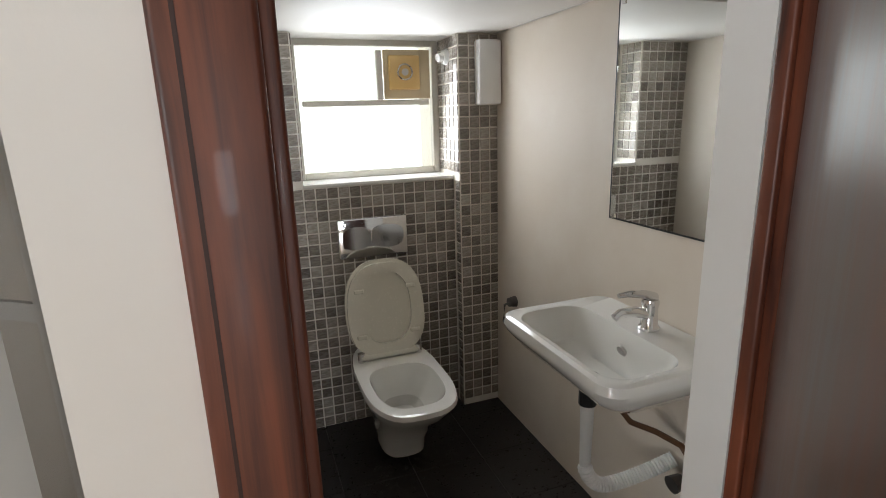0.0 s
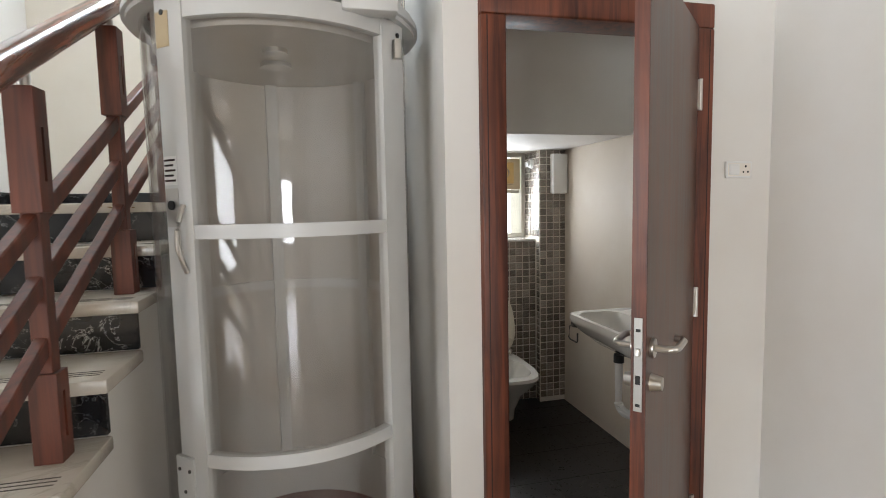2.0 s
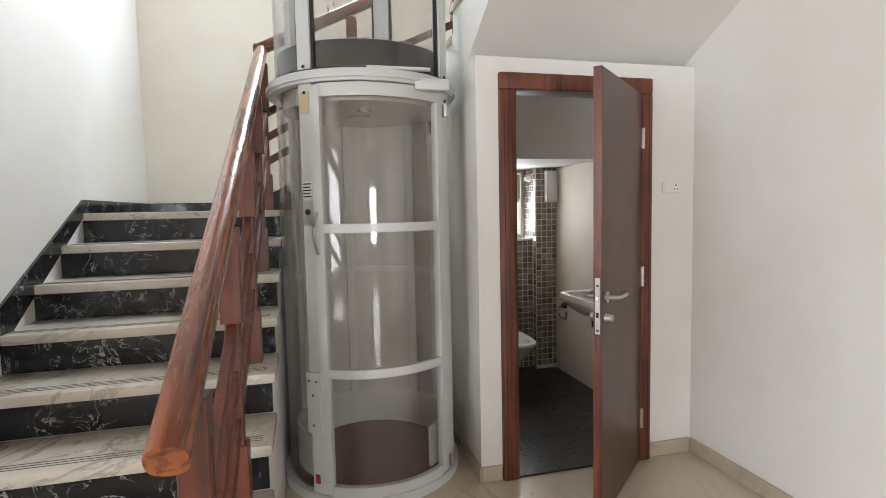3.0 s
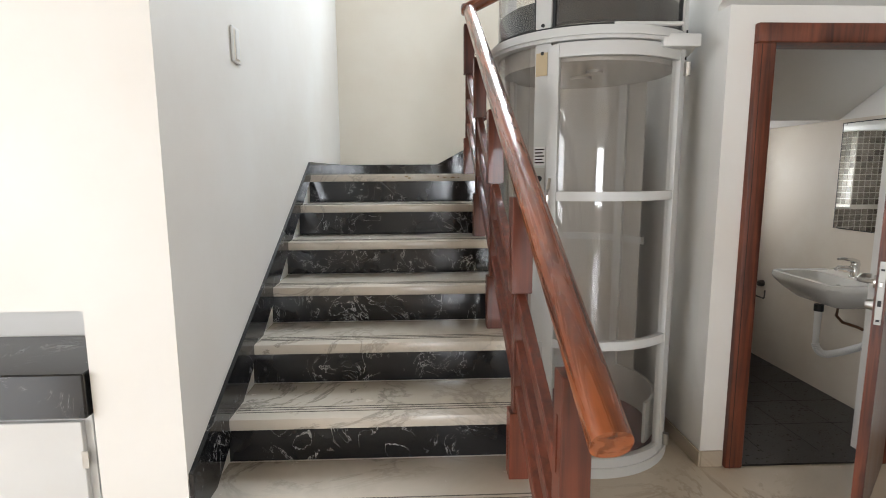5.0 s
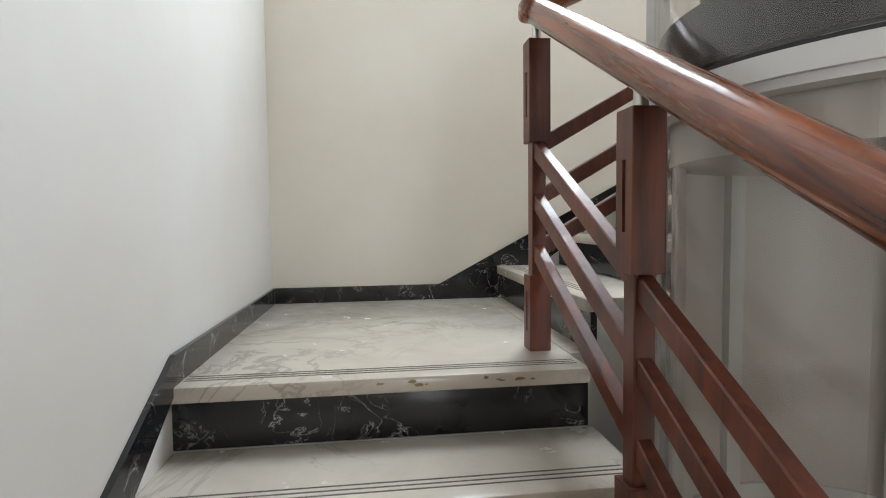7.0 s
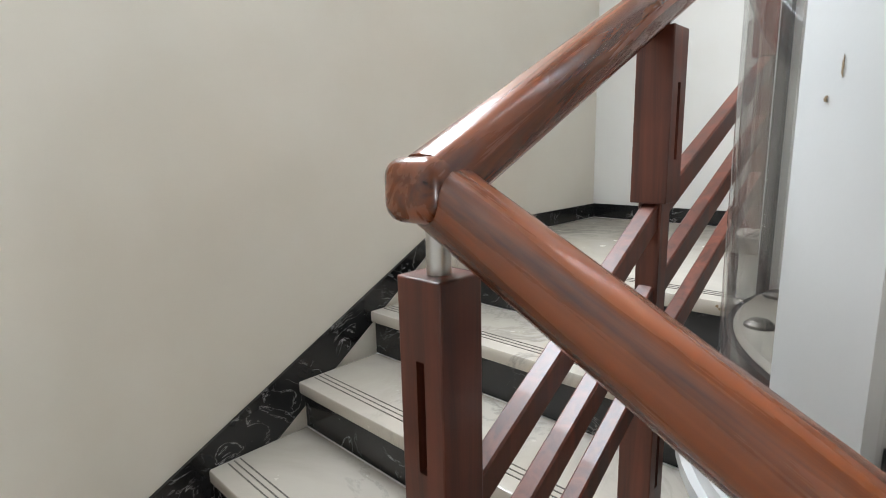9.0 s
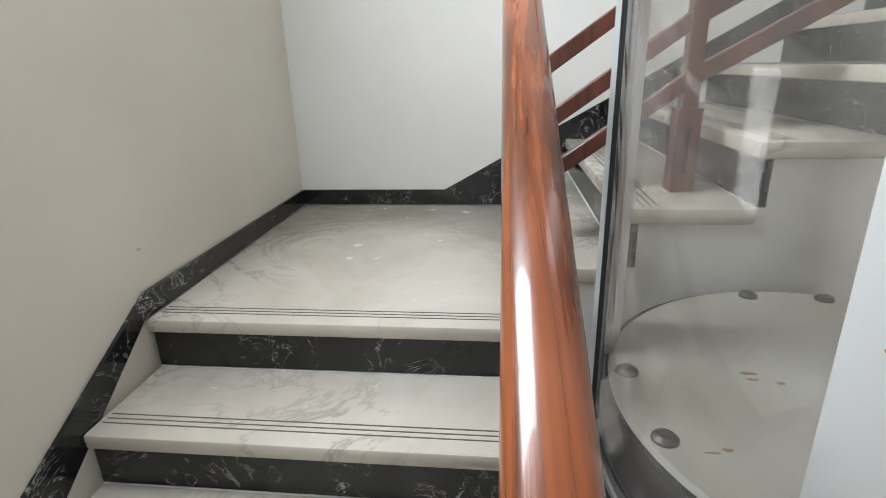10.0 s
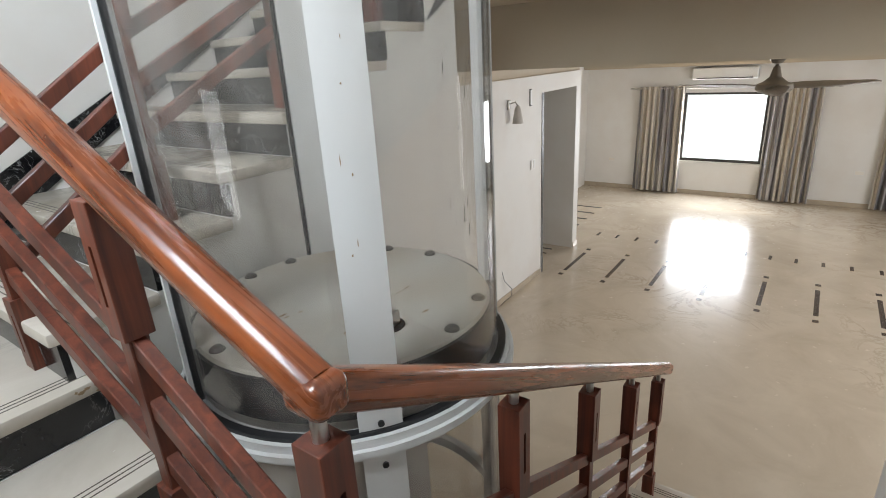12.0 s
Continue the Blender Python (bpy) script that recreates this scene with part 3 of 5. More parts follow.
def railing_one():
    top = thing("stair_railing", (RX, -1.4, RISE), "reddish varnished wood railing of the lower flight", "railing", "stair railings")
    ys = [Y_N9 + 0.222, 0.375, 0.375 - 2 * GO, 0.375 - 4 * GO, 0.375 - 6 * GO]
    zs = [Z1, 7 * RISE, 5 * RISE, 3 * RISE, RISE]
    for y, z in zip(ys, zs):
        rail_post(top, RX, y, z)
    for (y0, z0), (y1, z1) in zip(zip(ys, zs), zip(ys[1:], zs[1:])):
        for h in (0.30, 0.45, 0.60):
            slanted_bar(top, (RX, y1, z1 + h), (RX, y0, z0 + h), 0.03, 0.05, M_POST)
    s = (zs[1] - zs[3]) / (ys[1] - ys[3])
    za = zs[1] + RAIL_UP + s * (RY - ys[1])
    handrail(top, (RX, -1.62, za - s * (RY + 1.62)), (RX, RY + 0.012, za), M_RAIL_Y)
    return za


APEX = railing_one()


def railing_two():
    top = thing("stair_railing", (RX, RY, Z1), "reddish varnished wood railing of the middle flight", "railing", "stair railings")
    xs = [RX, -0.635, X3]
    zs = [Z1, Z1 + 2 * RISE2, Z2]
    rail_post(top, xs[1], RY, zs[1], True)
    rail_post(top, xs[2], RY, zs[2], True)
    for (x0, z0), (x1, z1) in zip(zip(xs, zs), zip(xs[1:], zs[1:])):
        for h in (0.30, 0.45, 0.60):
            slanted_bar(top, (x0, RY, z0 + h), (x1, RY, z1 + h), 0.03, 0.05, M_POST)
    zb = Z2 + RAIL_UP + 0.01
    handrail(top, (RX - 0.008, RY, APEX), (X3 + 0.03, RY, zb), M_RAIL_X)
    bm = bmesh.new()
    bm_box(bm, RX - 0.05, RX + 0.036, RY - 0.035, RY + 0.036, APEX - 0.036, APEX + 0.03, 0.02, 5)
    part("corner_joint", bm, M_RAIL_X, top, "rounded mitred handrail corner", smooth=True)
    return zb


APEX2 = railing_two()


def railing_three():
    top = thing("stair_railing", (X3, 0.4, Z2), "reddish varnished wood railing of the upper flight", "railing", "stair railings")
    ys = [RY, Y_W1 - 1.5 * GO3 - 0.04, Y_W1 - 3.5 * GO3 - 0.04, Y_W1 - 5.5 * GO3 - 0.04, -1.2]
    zs = [Z2, Z2 + 2 * RISE2, Z2 + 4 * RISE2, Z2 + 6 * RISE2, Z3]
    for y, z in list(zip(ys, zs))[1:]:
        rail_post(top, X3, y, z)
    for (y0, z0), (y1, z1) in zip(zip(ys, zs), zip(ys[1:], zs[1:])):
        for h in (0.30, 0.45, 0.60):
            slanted_bar(top, (X3, y0, z0 + h), (X3, y1, z1 + h), 0.03, 0.05, M_POST)
    handrail(top, (X3, RY + 0.02, APEX2), (X3, -1.25, Z3 + RAIL_UP), M_RAIL_W)


railing_three()

# ---- lift ----
CX, CY, RT = -0.64, 0.40, 0.455
RING_Z = 2.072


def lift():
    top = thing("home_lift", (CX, CY, 0), "round glass home lift with white enamel frame", "lift")
    # glazed shaft, open where the door is
    part("lower_tube", bm_arc(bmesh.new(), CX, CY, RT - 0.006, RT, -28, 219, 0.05, RING_Z, 64), M_TUBE, top, "clear curved sheet, haze for dust and reflected light", smooth=True)
    part("upper_tube", bm_arc(bmesh.new(), CX, CY, RT - 0.006, RT, 0, 360, RING_Z + 0.02, 4.5, 72), M_GLASS, top, "clear curved sheet, haze for dust and reflected light", smooth=True)
    for name, z0, z1, r in (("base_ring", 0.0, 0.05, RT + 0.03), ("ring", RING_Z - 0.035, RING_Z + 0.02, RT + 0.038), ("top_ring", 4.46, 4.52, RT + 0.03)):
        part(name, bm_arc(bmesh.new(), CX, CY, RT - 0.012, r, 0, 360, z0, z1, 72), M_LIFT, top, smooth=True)
    part("seal", bm_arc(bmesh.new(), CX, CY, RT + 0.004, RT + 0.026, 0, 360, RING_Z + 0.02, RING_Z + 0.03, 72), M_RUBBER, top, "black rubber seal", smooth=True)
    part("ring_lip", bm_arc(bmesh.new(), CX, CY, RT + 0.038, RT + 0.05, 0, 360, RING_Z - 0.02, RING_Z - 0.002, 72), M_LIFT, top, smooth=True)
    # uprights
    for a, half in ((-130.8, 4.6), (-34.5, 6.0), (67, 6.0), (142.7, 6.3)):
        u = part("upright", bm_arc(bmesh.new(), CX, CY, RT - 0.02, RT + 0.018, a - half, a + half, 0.05, RING_Z - 0.035, 6), M_LIFT, top, smooth=True)
        part("upper_upright", bm_arc(bmesh.new(), CX, CY, RT - 0.02, RT + 0.018, a - half, a + half, RING_Z + 0.02, 4.46, 6), M_LIFT, top, smooth=True)
        for z in (RING_Z + 0.045, RING_Z - 0.075):
            c, s = math.cos(radians(a)), math.sin(radians(a))
            part("bolt", bm_cyl(bmesh.new(), (CX + (RT + 0.015) * c, CY + (RT + 0.015) * s, z), (CX + (RT + 0.024) * c, CY + (RT + 0.024) * s, z), 0.008, seg=10), M_RUBBER, top, smooth=True)
        for da in (-half - 1.0, half + 1.0) if a < 100 else ():
            part("gasket", bm_arc(bmesh.new(), CX, CY, RT - 0.008, RT + 0.008, a + da - 0.8, a + da + 0.8, RING_Z + 0.02, 4.46, 2), M_RUBBER, top)
    # door leaf between the two front uprights
    door = part("door", bm_arc(bmesh.new(), CX, CY, RT + 0.006, RT + 0.011, -124, -46, 0.1, RING_Z - 0.09, 24), M_TUBE, top, "curved clear lift door in a white frame", smooth=True)
    for a in (-124.0, -44.0):
        part("stile", bm_arc(bmesh.new(), CX, CY, RT - 0.01, RT + 0.026, a - 2.9, a + 2.9, 0.06, RING_Z - 0.045, 4), M_LIFT, door, smooth=True)
    for zc, h in ((0.075, 0.05), (0.66, 0.042), (1.36, 0.042), (RING_Z - 0.07, 0.06)):
        part("cross_bar", bm_arc(bmesh.new(), CX, CY, RT - 0.008, RT + 0.022, -122.5, -46.7, zc - h / 2, zc + h / 2, 24), M_LIFT, door, smooth=True)
    a = radians(-124.5)
    pts = []
    for i in range(9):
        t = i / 8
        r = RT + 0.03 + 0.03 * math.sin(math.pi * t)
        pts.append((CX + r * math.cos(a), CY + r * math.sin(a), 1.24 + 0.2 * t))
    part("door_handle", bm_tube(bmesh.new(), pts, 0.008, 8), M_STEEL, door, "small bowed metal handle", smooth=True)
    # call panel and stickers on the front upright
    a0 = -131.2
    for nm, z0, z1, mat, lab in (("notice_plate", 1.50, 1.585, M_PLASTIC, "white plate with lines of small print"), ("call_panel", 1.375, 1.49, M_STEEL, "grey call panel with a round button"), ("warning_sticker", 1.90, 2.0, M_BOARD, "faded sticker with yellow marks")):
        p = part(nm, bm_arc(bmesh.new(), CX, CY, RT + 0.0185, RT + 0.0215, a0 - 3.4, a0 + 3.4, z0, z1, 4), mat, top, lab)
        if nm == "notice_plate":
            for i in range(5):
                part("print_line", bm_arc(bmesh.new(), CX, CY, RT + 0.0215, RT + 0.0222, a0 - 3.0, a0 + 2.8 - (i % 2), z0 + 0.010 + i * 0.015, z0 + 0.016 + i * 0.015, 4), M_SLOT, p)
        if nm == "call_panel":
            c, s = math.cos(radians(a0)), math.sin(radians(a0))
            part("button", bm_cyl(bmesh.new(), (CX + (RT + 0.02) * c, CY + (RT + 0.02) * s, 1.44), (CX + (RT + 0.027) * c, CY + (RT + 0.027) * s, 1.44), 0.014, seg=16), M_RUBBER, p, smooth=True)
    part("lock_box", bm_arc(bmesh.new(), CX, CY, RT + 0.0185, RT + 0.032, -136.5, -127, 0.36, 0.66, 4), M_LIFT, top, "white lock cover with screws")
    part("red_tag", bm_arc(bmesh.new(), CX, CY, RT + 0.0185, RT + 0.024, -133, -130, 0.10, 0.145, 3), M_TAG, top, "small red tag")
    for a, z in ((-134.5, 0.62), (-129, 0.62), (-131.8, 0.40), (-131.8, 0.55)):
        c, s = math.cos(radians(a)), math.sin(radians(a))
        part("screw", bm_cyl(bmesh.new(), (CX + (RT + 0.031) * c, CY + (RT + 0.031) * s, z), (CX + (RT + 0.035) * c, CY + (RT + 0.035) * s, z), 0.006, seg=8), M_BOLT, top)
    bm = bmesh.new()
    bm_box(bm, CX + 0.2, CX + 0.37, CY - RT + 0.005, CY - RT + 0.075, RING_Z - 0.06, RING_Z - 0.005, 0.006, 2)
    part("door_closer", bm, M_LIFT, top, "white door closer with a flat arm", smooth=True)
    bm = bmesh.new()
    bm_box(bm, CX - 0.03, CX + 0.27, CY - RT - 0.03, CY - RT + 0.0, RING_Z + 0.02, RING_Z + 0.034, 0.003)
    part("closer_arm", bm, M_LIFT, top)
    for zc in (RING_Z - 0.13, 0.10):
        c, s = math.cos(radians(-38)), math.sin(radians(-38))
        part("hinge", bm_cyl(bmesh.new(), (CX + (RT + 0.035) * c, CY + (RT + 0.035) * s, zc - 0.03), (CX + (RT + 0.035) * c, CY + (RT + 0.035) * s, zc + 0.03), 0.016, seg=12), M_STEEL, top, smooth=True)
    # cabin
    cab = part("cabin_floor", bm_lathe(bmesh.new(), [(0.0, 0.05), (0.42, 0.05), (0.42, 0.085), (0.0, 0.085)], CX, CY, 48), M_RED, top, "dark red cabin floor mat")
    part("kick_plate", bm_arc(bmesh.new(), CX, CY, 0.40, 0.415, -50, 230, 0.085, 0.30, 48), M_LIFT, cab, smooth=True)
    part("cabin_lining", bm_arc(bmesh.new(), CX, CY, 0.408, 0.414, 20, 160, 0.30, 1.96, 40), M_LIFTIN, cab, "greyish translucent cabin wall", smooth=True)
    part("cabin_rail", bm_arc(bmesh.new(), CX, CY, 0.396, 0.41, 15, 165, 1.06, 1.10, 32), M_LIFT, cab, smooth=True)
    for a in (40, 100, 150):
        part("cabin_post", bm_arc(bmesh.new(), CX, CY, 0.385, 0.41, a - 3.5, a + 3.5, 0.30, 1.96, 4), M_LIFT, cab, smooth=True)
    part("cabin_ceiling", bm_lathe(bmesh.new(), [(0.0, 1.96), (0.42, 1.96), (0.42, 2.18), (0.0, 2.18)], CX, CY, 48), M_LIFTIN, cab, "grey cabin ceiling")
    for x, y, r in ((-0.02, 0.02, 0.055), (-0.01, -0.17, 0.04)):
        part("ceiling_lamp", bm_cyl(bmesh.new(), (CX + x, CY + y, 1.945), (CX + x, CY + y, 1.962), r, seg=20), M_STEEL, cab, "small unlit round lamp", smooth=True)
    part("cabin_seal", bm_arc(bmesh.new(), CX, CY, 0.40, 0.4465, 0, 360, 2.12, 2.234, 64), M_RUBBER, cab, "thick black rubber seal", smooth=True)
    roof = part("cabin_roof", bm_lathe(bmesh.new(), [(0.0, 2.18), (0.432, 2.18), (0.437, 2.235), (0.43, 2.242), (0.0, 2.242)], CX, CY, 64), M_ROOF, top, "scuffed white cabin roof", smooth=True)
    for a in (177, 205, 267, 292, 344, 7, 82, 108):
        c, s = math.cos(radians(a)), math.sin(radians(a))
        part("bolt_head", bm_lathe(bmesh.new(), [(0.021, 2.24), (0.02, 2.246), (0.013, 2.252), (0.0, 2.253)], CX + 0.405 * c, CY + 0.405 * s, 14), M_BOLT, roof, smooth=True)
    hx, hy = CX - 0.24, CY + 0.09
    part("vent_hole", bm_lathe(bmesh.new(), [(0.0, 2.2425), (0.034, 2.2425), (0.042, 2.2465), (0.05, 2.2435)], hx, hy, 24), M_DARK, roof, "dark round vent opening", smooth=True)
    part("vent_bracket", bm_box(bmesh.new(), hx - 0.025, hx - 0.005, hy - 0.03, hy + 0.03, 2.243, 2.282, 0.003), M_STEEL, roof)
    return top


lift()


# ---- door and its frame ----
def door_frame():
    top = thing("door_frame", (0.44, 0.05, 0), "dark reddish varnished wood door frame", "door frame")
    for x0, x1, deep in ((-0.004, 0.083, 0.115), (0.79, 0.875, 0.05)):
        j = part("jamb", bm_box(bmesh.new(), x0, x1, -0.03, deep, 0, 2.035, 0.007, 3), M_DOOR, top, smooth=True)
        left = x0 < 0.1
        xa, xb = (x1, x1 + 0.018) if left else (x0 - 0.014, x0)
        part("stop", bm_box(bmesh.new(), xa, xb, 0.022 if left else 0.02, deep - 0.004, 0, 2.035, 0.005, 3), M_DOOR, j, smooth=True)
        # dark strip on the face for the shade in the quirk beside the outer bead
        xq = x0 + 0.021 if left else x1 - 0.021
        part("quirk", bm_box(bmesh.new(), xq - 0.002, xq + 0.002, -0.0305, -0.028, 0.002, 2.03), M_QUIRK_SHADE, j)
    part("strike_plate", bm_box(bmesh.new(), 0.083, 0.0842, -0.018, 0.012, 0.86, 1.03, 0.0005), M_STEEL, top, "worn steel strike plate")
    part("head", bm_box(bmesh.new(), -0.004, 0.875, -0.0295, 0.1145, 2.035, 2.12, 0.007, 3), M_DOOR, top, smooth=True)
    return top


door_frame()


def door_leaf():
    top = thing("door_1", (0.795, -0.012, 0), "brown wooden door standing ajar into the hall", "door", kind="structure")
    L = 0.705
    leaf = part("leaf", bm_box(bmesh.new(), -L, 0, -0.019, 0.019, 0.012, 2.035, 0.002), M_LEAF, None, "smooth dark brown laminated leaf")
    leaf.parent = top
    bits = []

    def add(name, bm, mat, label="", smooth=True):
        me = part(name, bm, mat, None, label, smooth)
        me.parent = leaf
        bits.append(me)

    add("edge_strip", bm_box(bmesh.new(), -L - 0.004, -L, -0.0185, 0.0185, 0.012, 2.035), M_DOOR, "", False)
    add("lock_plate", bm_box(bmesh.new(), -L - 0.007, -L - 0.004, -0.011, 0.011, 0.875, 1.125, 0.001), M_PLATE, "dull steel lock face plate", False)
    add("latch", bm_box(bmesh.new(), -L - 0.016, -L - 0.007, -0.006, 0.006, 1.025, 1.045, 0.002), M_STEEL, "", False)
    for z in (0.90, 0.96, 1.10):
        add("keep_hole", bm_box(bmesh.new(), -L - 0.0074, -L - 0.0068, -0.006, 0.006, z - 0.012, z + 0.012 if z == 0.96 else z - 0.004), M_DARK, "dark slot in the plate", False)
    for s in (-1, 1):
        y = s * 0.019
        z = 1.035
        add("handle_rose", bm_cyl(bmesh.new(), (-L + 0.055, y, z), (-L + 0.055, y + s * 0.01, z), 0.026, seg=20), M_STEEL)
        add("lever_handle", bm_tube(bmesh.new(), [(-L + 0.055, y + s * 0.01, z), (-L + 0.055, y + s * 0.045, z), (-L + 0.065, y + s * 0.058, z), (-L + 0.09, y + s * 0.062, z), (-L + 0.165, y + s * 0.062, z + 0.001), (-L + 0.18, y + s * 0.055, z + 0.001), (-L + 0.185, y + s * 0.035, z + 0.001)], 0.0095, 10), M_STEEL, "satin steel lever handle")
        add("thumb_turn", bm_cyl(bmesh.new(), (-L + 0.055, y, 0.94), (-L + 0.055, y + s * 0.03, 0.94), 0.024, 0.018, seg=18), M_STEEL)
    for z in (0.25, 1.05, 1.80):
        add("hinge", bm_cyl(bmesh.new(), (0.012, -0.024, z - 0.055), (0.012, -0.024, z + 0.055), 0.009, seg=12), M_STEEL)
        add("hinge_plate", bm_box(bmesh.new(), -0.008, 0.012, -0.0212, -0.019, z - 0.05, z + 0.05), M_STEEL, "", False)
    top.matrix_basis = pose(0.79, -0.022, 0, 0, 0, 42)
    return top


door_leaf()


# ---- backdrops outside the windows ----
def backdrop(name, pts):
    bm = bmesh.new()
    bm.faces.new([bm.verts.new(p) for p in pts])
    return structure(part(name, bm, M_SKYCARD), "plain bright overcast daylight outside the window", "backdrop")


backdrop("backdrop", [(-4.5, FAR - 1.2, -0.2), (2.0, FAR - 1.2, -0.2), (2.0, FAR - 1.2, 3.0), (-4.5, FAR - 1.2, 3.0)])
backdrop("backdrop_toilet", [(0.0, YB + 0.5, 0.8), (1.3, YB + 0.5, 0.8), (1.3, YB + 0.5, 2.2), (0.0, YB + 0.5, 2.2)])
backdrop("backdrop_stair", [(-2.4, YB + 0.7, 3.4), (1.2, YB + 0.7, 3.4), (1.2, YB + 0.7, 5.9), (-2.4, YB + 0.7, 5.9)])
# glow card outside the added west opening
backdrop("backdrop_west", [(LEFT - 1.0, -8.0, -0.2), (LEFT - 1.0, -1.2, -0.2), (LEFT - 1.0, -1.2, 3.2), (LEFT - 1.0, -8.0, 3.2)])


# ---- windows ----
def window(name, x0, x1, y, z0, z1, mat, bars, label, depth=0.05, w=0.045):
    top = thing(name, ((x0 + x1) / 2, y, z0), label, "window", kind="structure")
    fr = []
    for a in ((x0, x0 + w, z0, z1), (x1 - w, x1, z0, z1), (x0 + w, x1 - w, z0, z0 + w), (x0 + w, x1 - w, z1 - w, z1)):
        fr.append(part("window_frame", bm_box(bmesh.new(), a[0], a[1], y, y + depth, a[2], a[3], 0.003), mat, top))
    for a in bars:
        part("glazing_bar", bm_box(bmesh.new(), a[0], a[1], y + 0.004, y + depth - 0.004, a[2], a[3], 0.003), mat, top)
    p = part("pane", bm_box(bmesh.new(), x0 + w - 0.004, x1 - w + 0.004, y + depth / 2 - 0.002, y + depth / 2 + 0.002, z0 + w - 0.004, z1 - w + 0.004), M_PANE, top)
    p.visible_shadow = False
    return top


window("window_1", -0.91, 0.54, FAR - 0.12, 0.67, 2.0, M_DARKFRAME, [], "wide living room window in a dark frame")
window("window_2", -3.6, -2.75, FAR - 0.12, 0.67, 2.0, M_DARKFRAME, [], "second living room window behind a curtain")
window("window_3", -1.1, -0.2, YB + 0.08, 3.4, 5.2, M_WINFRAME, [(-0.67, -0.63, 3.445, 5.155)], "high stairwell window")
window("window_4", 0.282, 0.968, YB - 0.10, 1.172, 1.788, M_WINFRAME, [(0.327, 0.923, 1.497, 1.523), (0.672, 0.700, 1.523, 1.743)], "small frosted toilet window in two rows", 0.04, 0.03)
structure(box("window_sill", M_WALL, -1.0, 0.63, FAR - 0.15, FAR + 0.03, 0.63, 0.668, None, "", 0.004), "white window sill", "sill")

# ---- toilet ----
TX1 = XR - 0.004
LOWY = 1.79
PIERY = 1.705
PIERX = 0.97
# masonry behind the tiles
structure(box("wall_toilet_low", M_GROUT, XW + 0.1, PIERX, LOWY, YB, 0.003, 1.155), "pale grouted wall behind brown mosaic tiles", "wall")
structure(box("wall_toilet_pier", M_GROUT, PIERX, TX1, PIERY, YB, 0.003, 1.785), "pale grouted pier behind brown mosaic tiles", "wall")
structure(box("wall_toilet_corner", M_GROUT, XW + 0.1, 0.28, LOWY, YB, 1.155, 1.785), "pale grouted corner behind mosaic tiles", "wall")
structure(box("window_ledge", M_CERAMIC, 0.28, PIERX, LOWY - 0.012, YB - 0.06, 1.156, 1.172, None, "", 0.003), "white tiled window ledge", "ledge")
structure(box("wall_toilet_left", M_TOILET, XW + 0.1, XW + 0.104, 0.1, LOWY, 0.003, 1.785), "beige painted toilet wall", "wall")

TILE, PITCH = 0.0435, 0.0498


def tile_mesh():
    bm = bm_box(bmesh.new(), -TILE / 2, TILE / 2, -0.004, 0.0, -TILE / 2, TILE / 2, 0.0015)
    me = bpy.data.meshes.new("tile")
    bm.to_mesh(me)
    bm.free()
    me.materials.append(M_TILE)
    return me


TILE_ME = tile_mesh()


def tile_spots(u0, u1, v0, v1):
    n = int((u1 - u0 + 0.006) / PITCH)
    m = int((v1 - v0 + 0.006) / PITCH)
    for j in range(m):
        for i in range(n):
            yield u0 + 0.004 + TILE / 2 + i * PITCH, v1 - 0.004 - TILE / 2 - j * PITCH


def tile_wall(parent, spots, singles):
    """Tiles at (x, y, z, turn): single objects while singles lasts, the rest joined."""
    rest = bmesh.new()
    for k, (x, y, z, turn) in enumerate(spots):
        tilt = random.uniform(-0.6, 0.6)
        m = pose(x, y, z, tilt, 0, turn + random.uniform(-0.5, 0.5))
        if k < singles:
            ob = new("tile", TILE_ME)
            ob.parent = parent
            ob.matrix_world = m
        else:
            a = TILE / 2
            c = [m @ Vector(p) for p in ((-a, 0, -a), (a, 0, -a), (a, 0, a), (-a, 0, a), (-a + 0.002, -0.004, -a + 0.002), (a - 0.002, -0.004, -a + 0.002), (a - 0.002, -0.004, a - 0.002), (-a + 0.002, -0.004, a - 0.002))]
            v = [rest.verts.new(p) for p in c]
            for f in ((4, 5, 6, 7), (0, 1, 5, 4), (1, 2, 6, 5), (2, 3, 7, 6), (3, 0, 4, 7)):
                rest.faces.new([v[i] for i in f])
    if rest.verts:
        tagged(part("tiles", rest, M_TILE, parent), kind="stuff")
    else:
        rest.free()


_low = [(u, LOWY - 0.0005, v, 0) for u, v in tile_spots(XW + 0.1, PIERX, 0.01, 1.155)]
_low.sort(key=lambda p: -p[0])
tile_wall(bpy.data.objects["wall_toilet_low"], _low, 300)
_pier = [(u, PIERY - 0.0005, v, 0) for u, v in tile_spots(PIERX, TX1 + 0.01, 0.01, 1.785)]
_pier += [(PIERX - 0.0005, u, v, -90) for u, v in tile_spots(PIERY, LOWY + 0.005, 0.01, 1.155)]
_pier += [(PIERX - 0.0005, u, v, -90) for u, v in tile_spots(PIERY, YB - 0.1, 1.18, 1.785)]
tile_wall(bpy.data.objects["wall_toilet_pier"], _pier, 300)
_corner = [(u, LOWY - 0.0005, v, 0) for u, v in tile_spots(XW + 0.1, 0.28, 1.17, 1.785)]
_corner += [(0.2805, u, v, 90) for u, v in tile_spots(LOWY, YB - 0.1, 1.18, 1.785)]
tile_wall(bpy.data.objects["wall_toilet_corner"], _corner, 300)

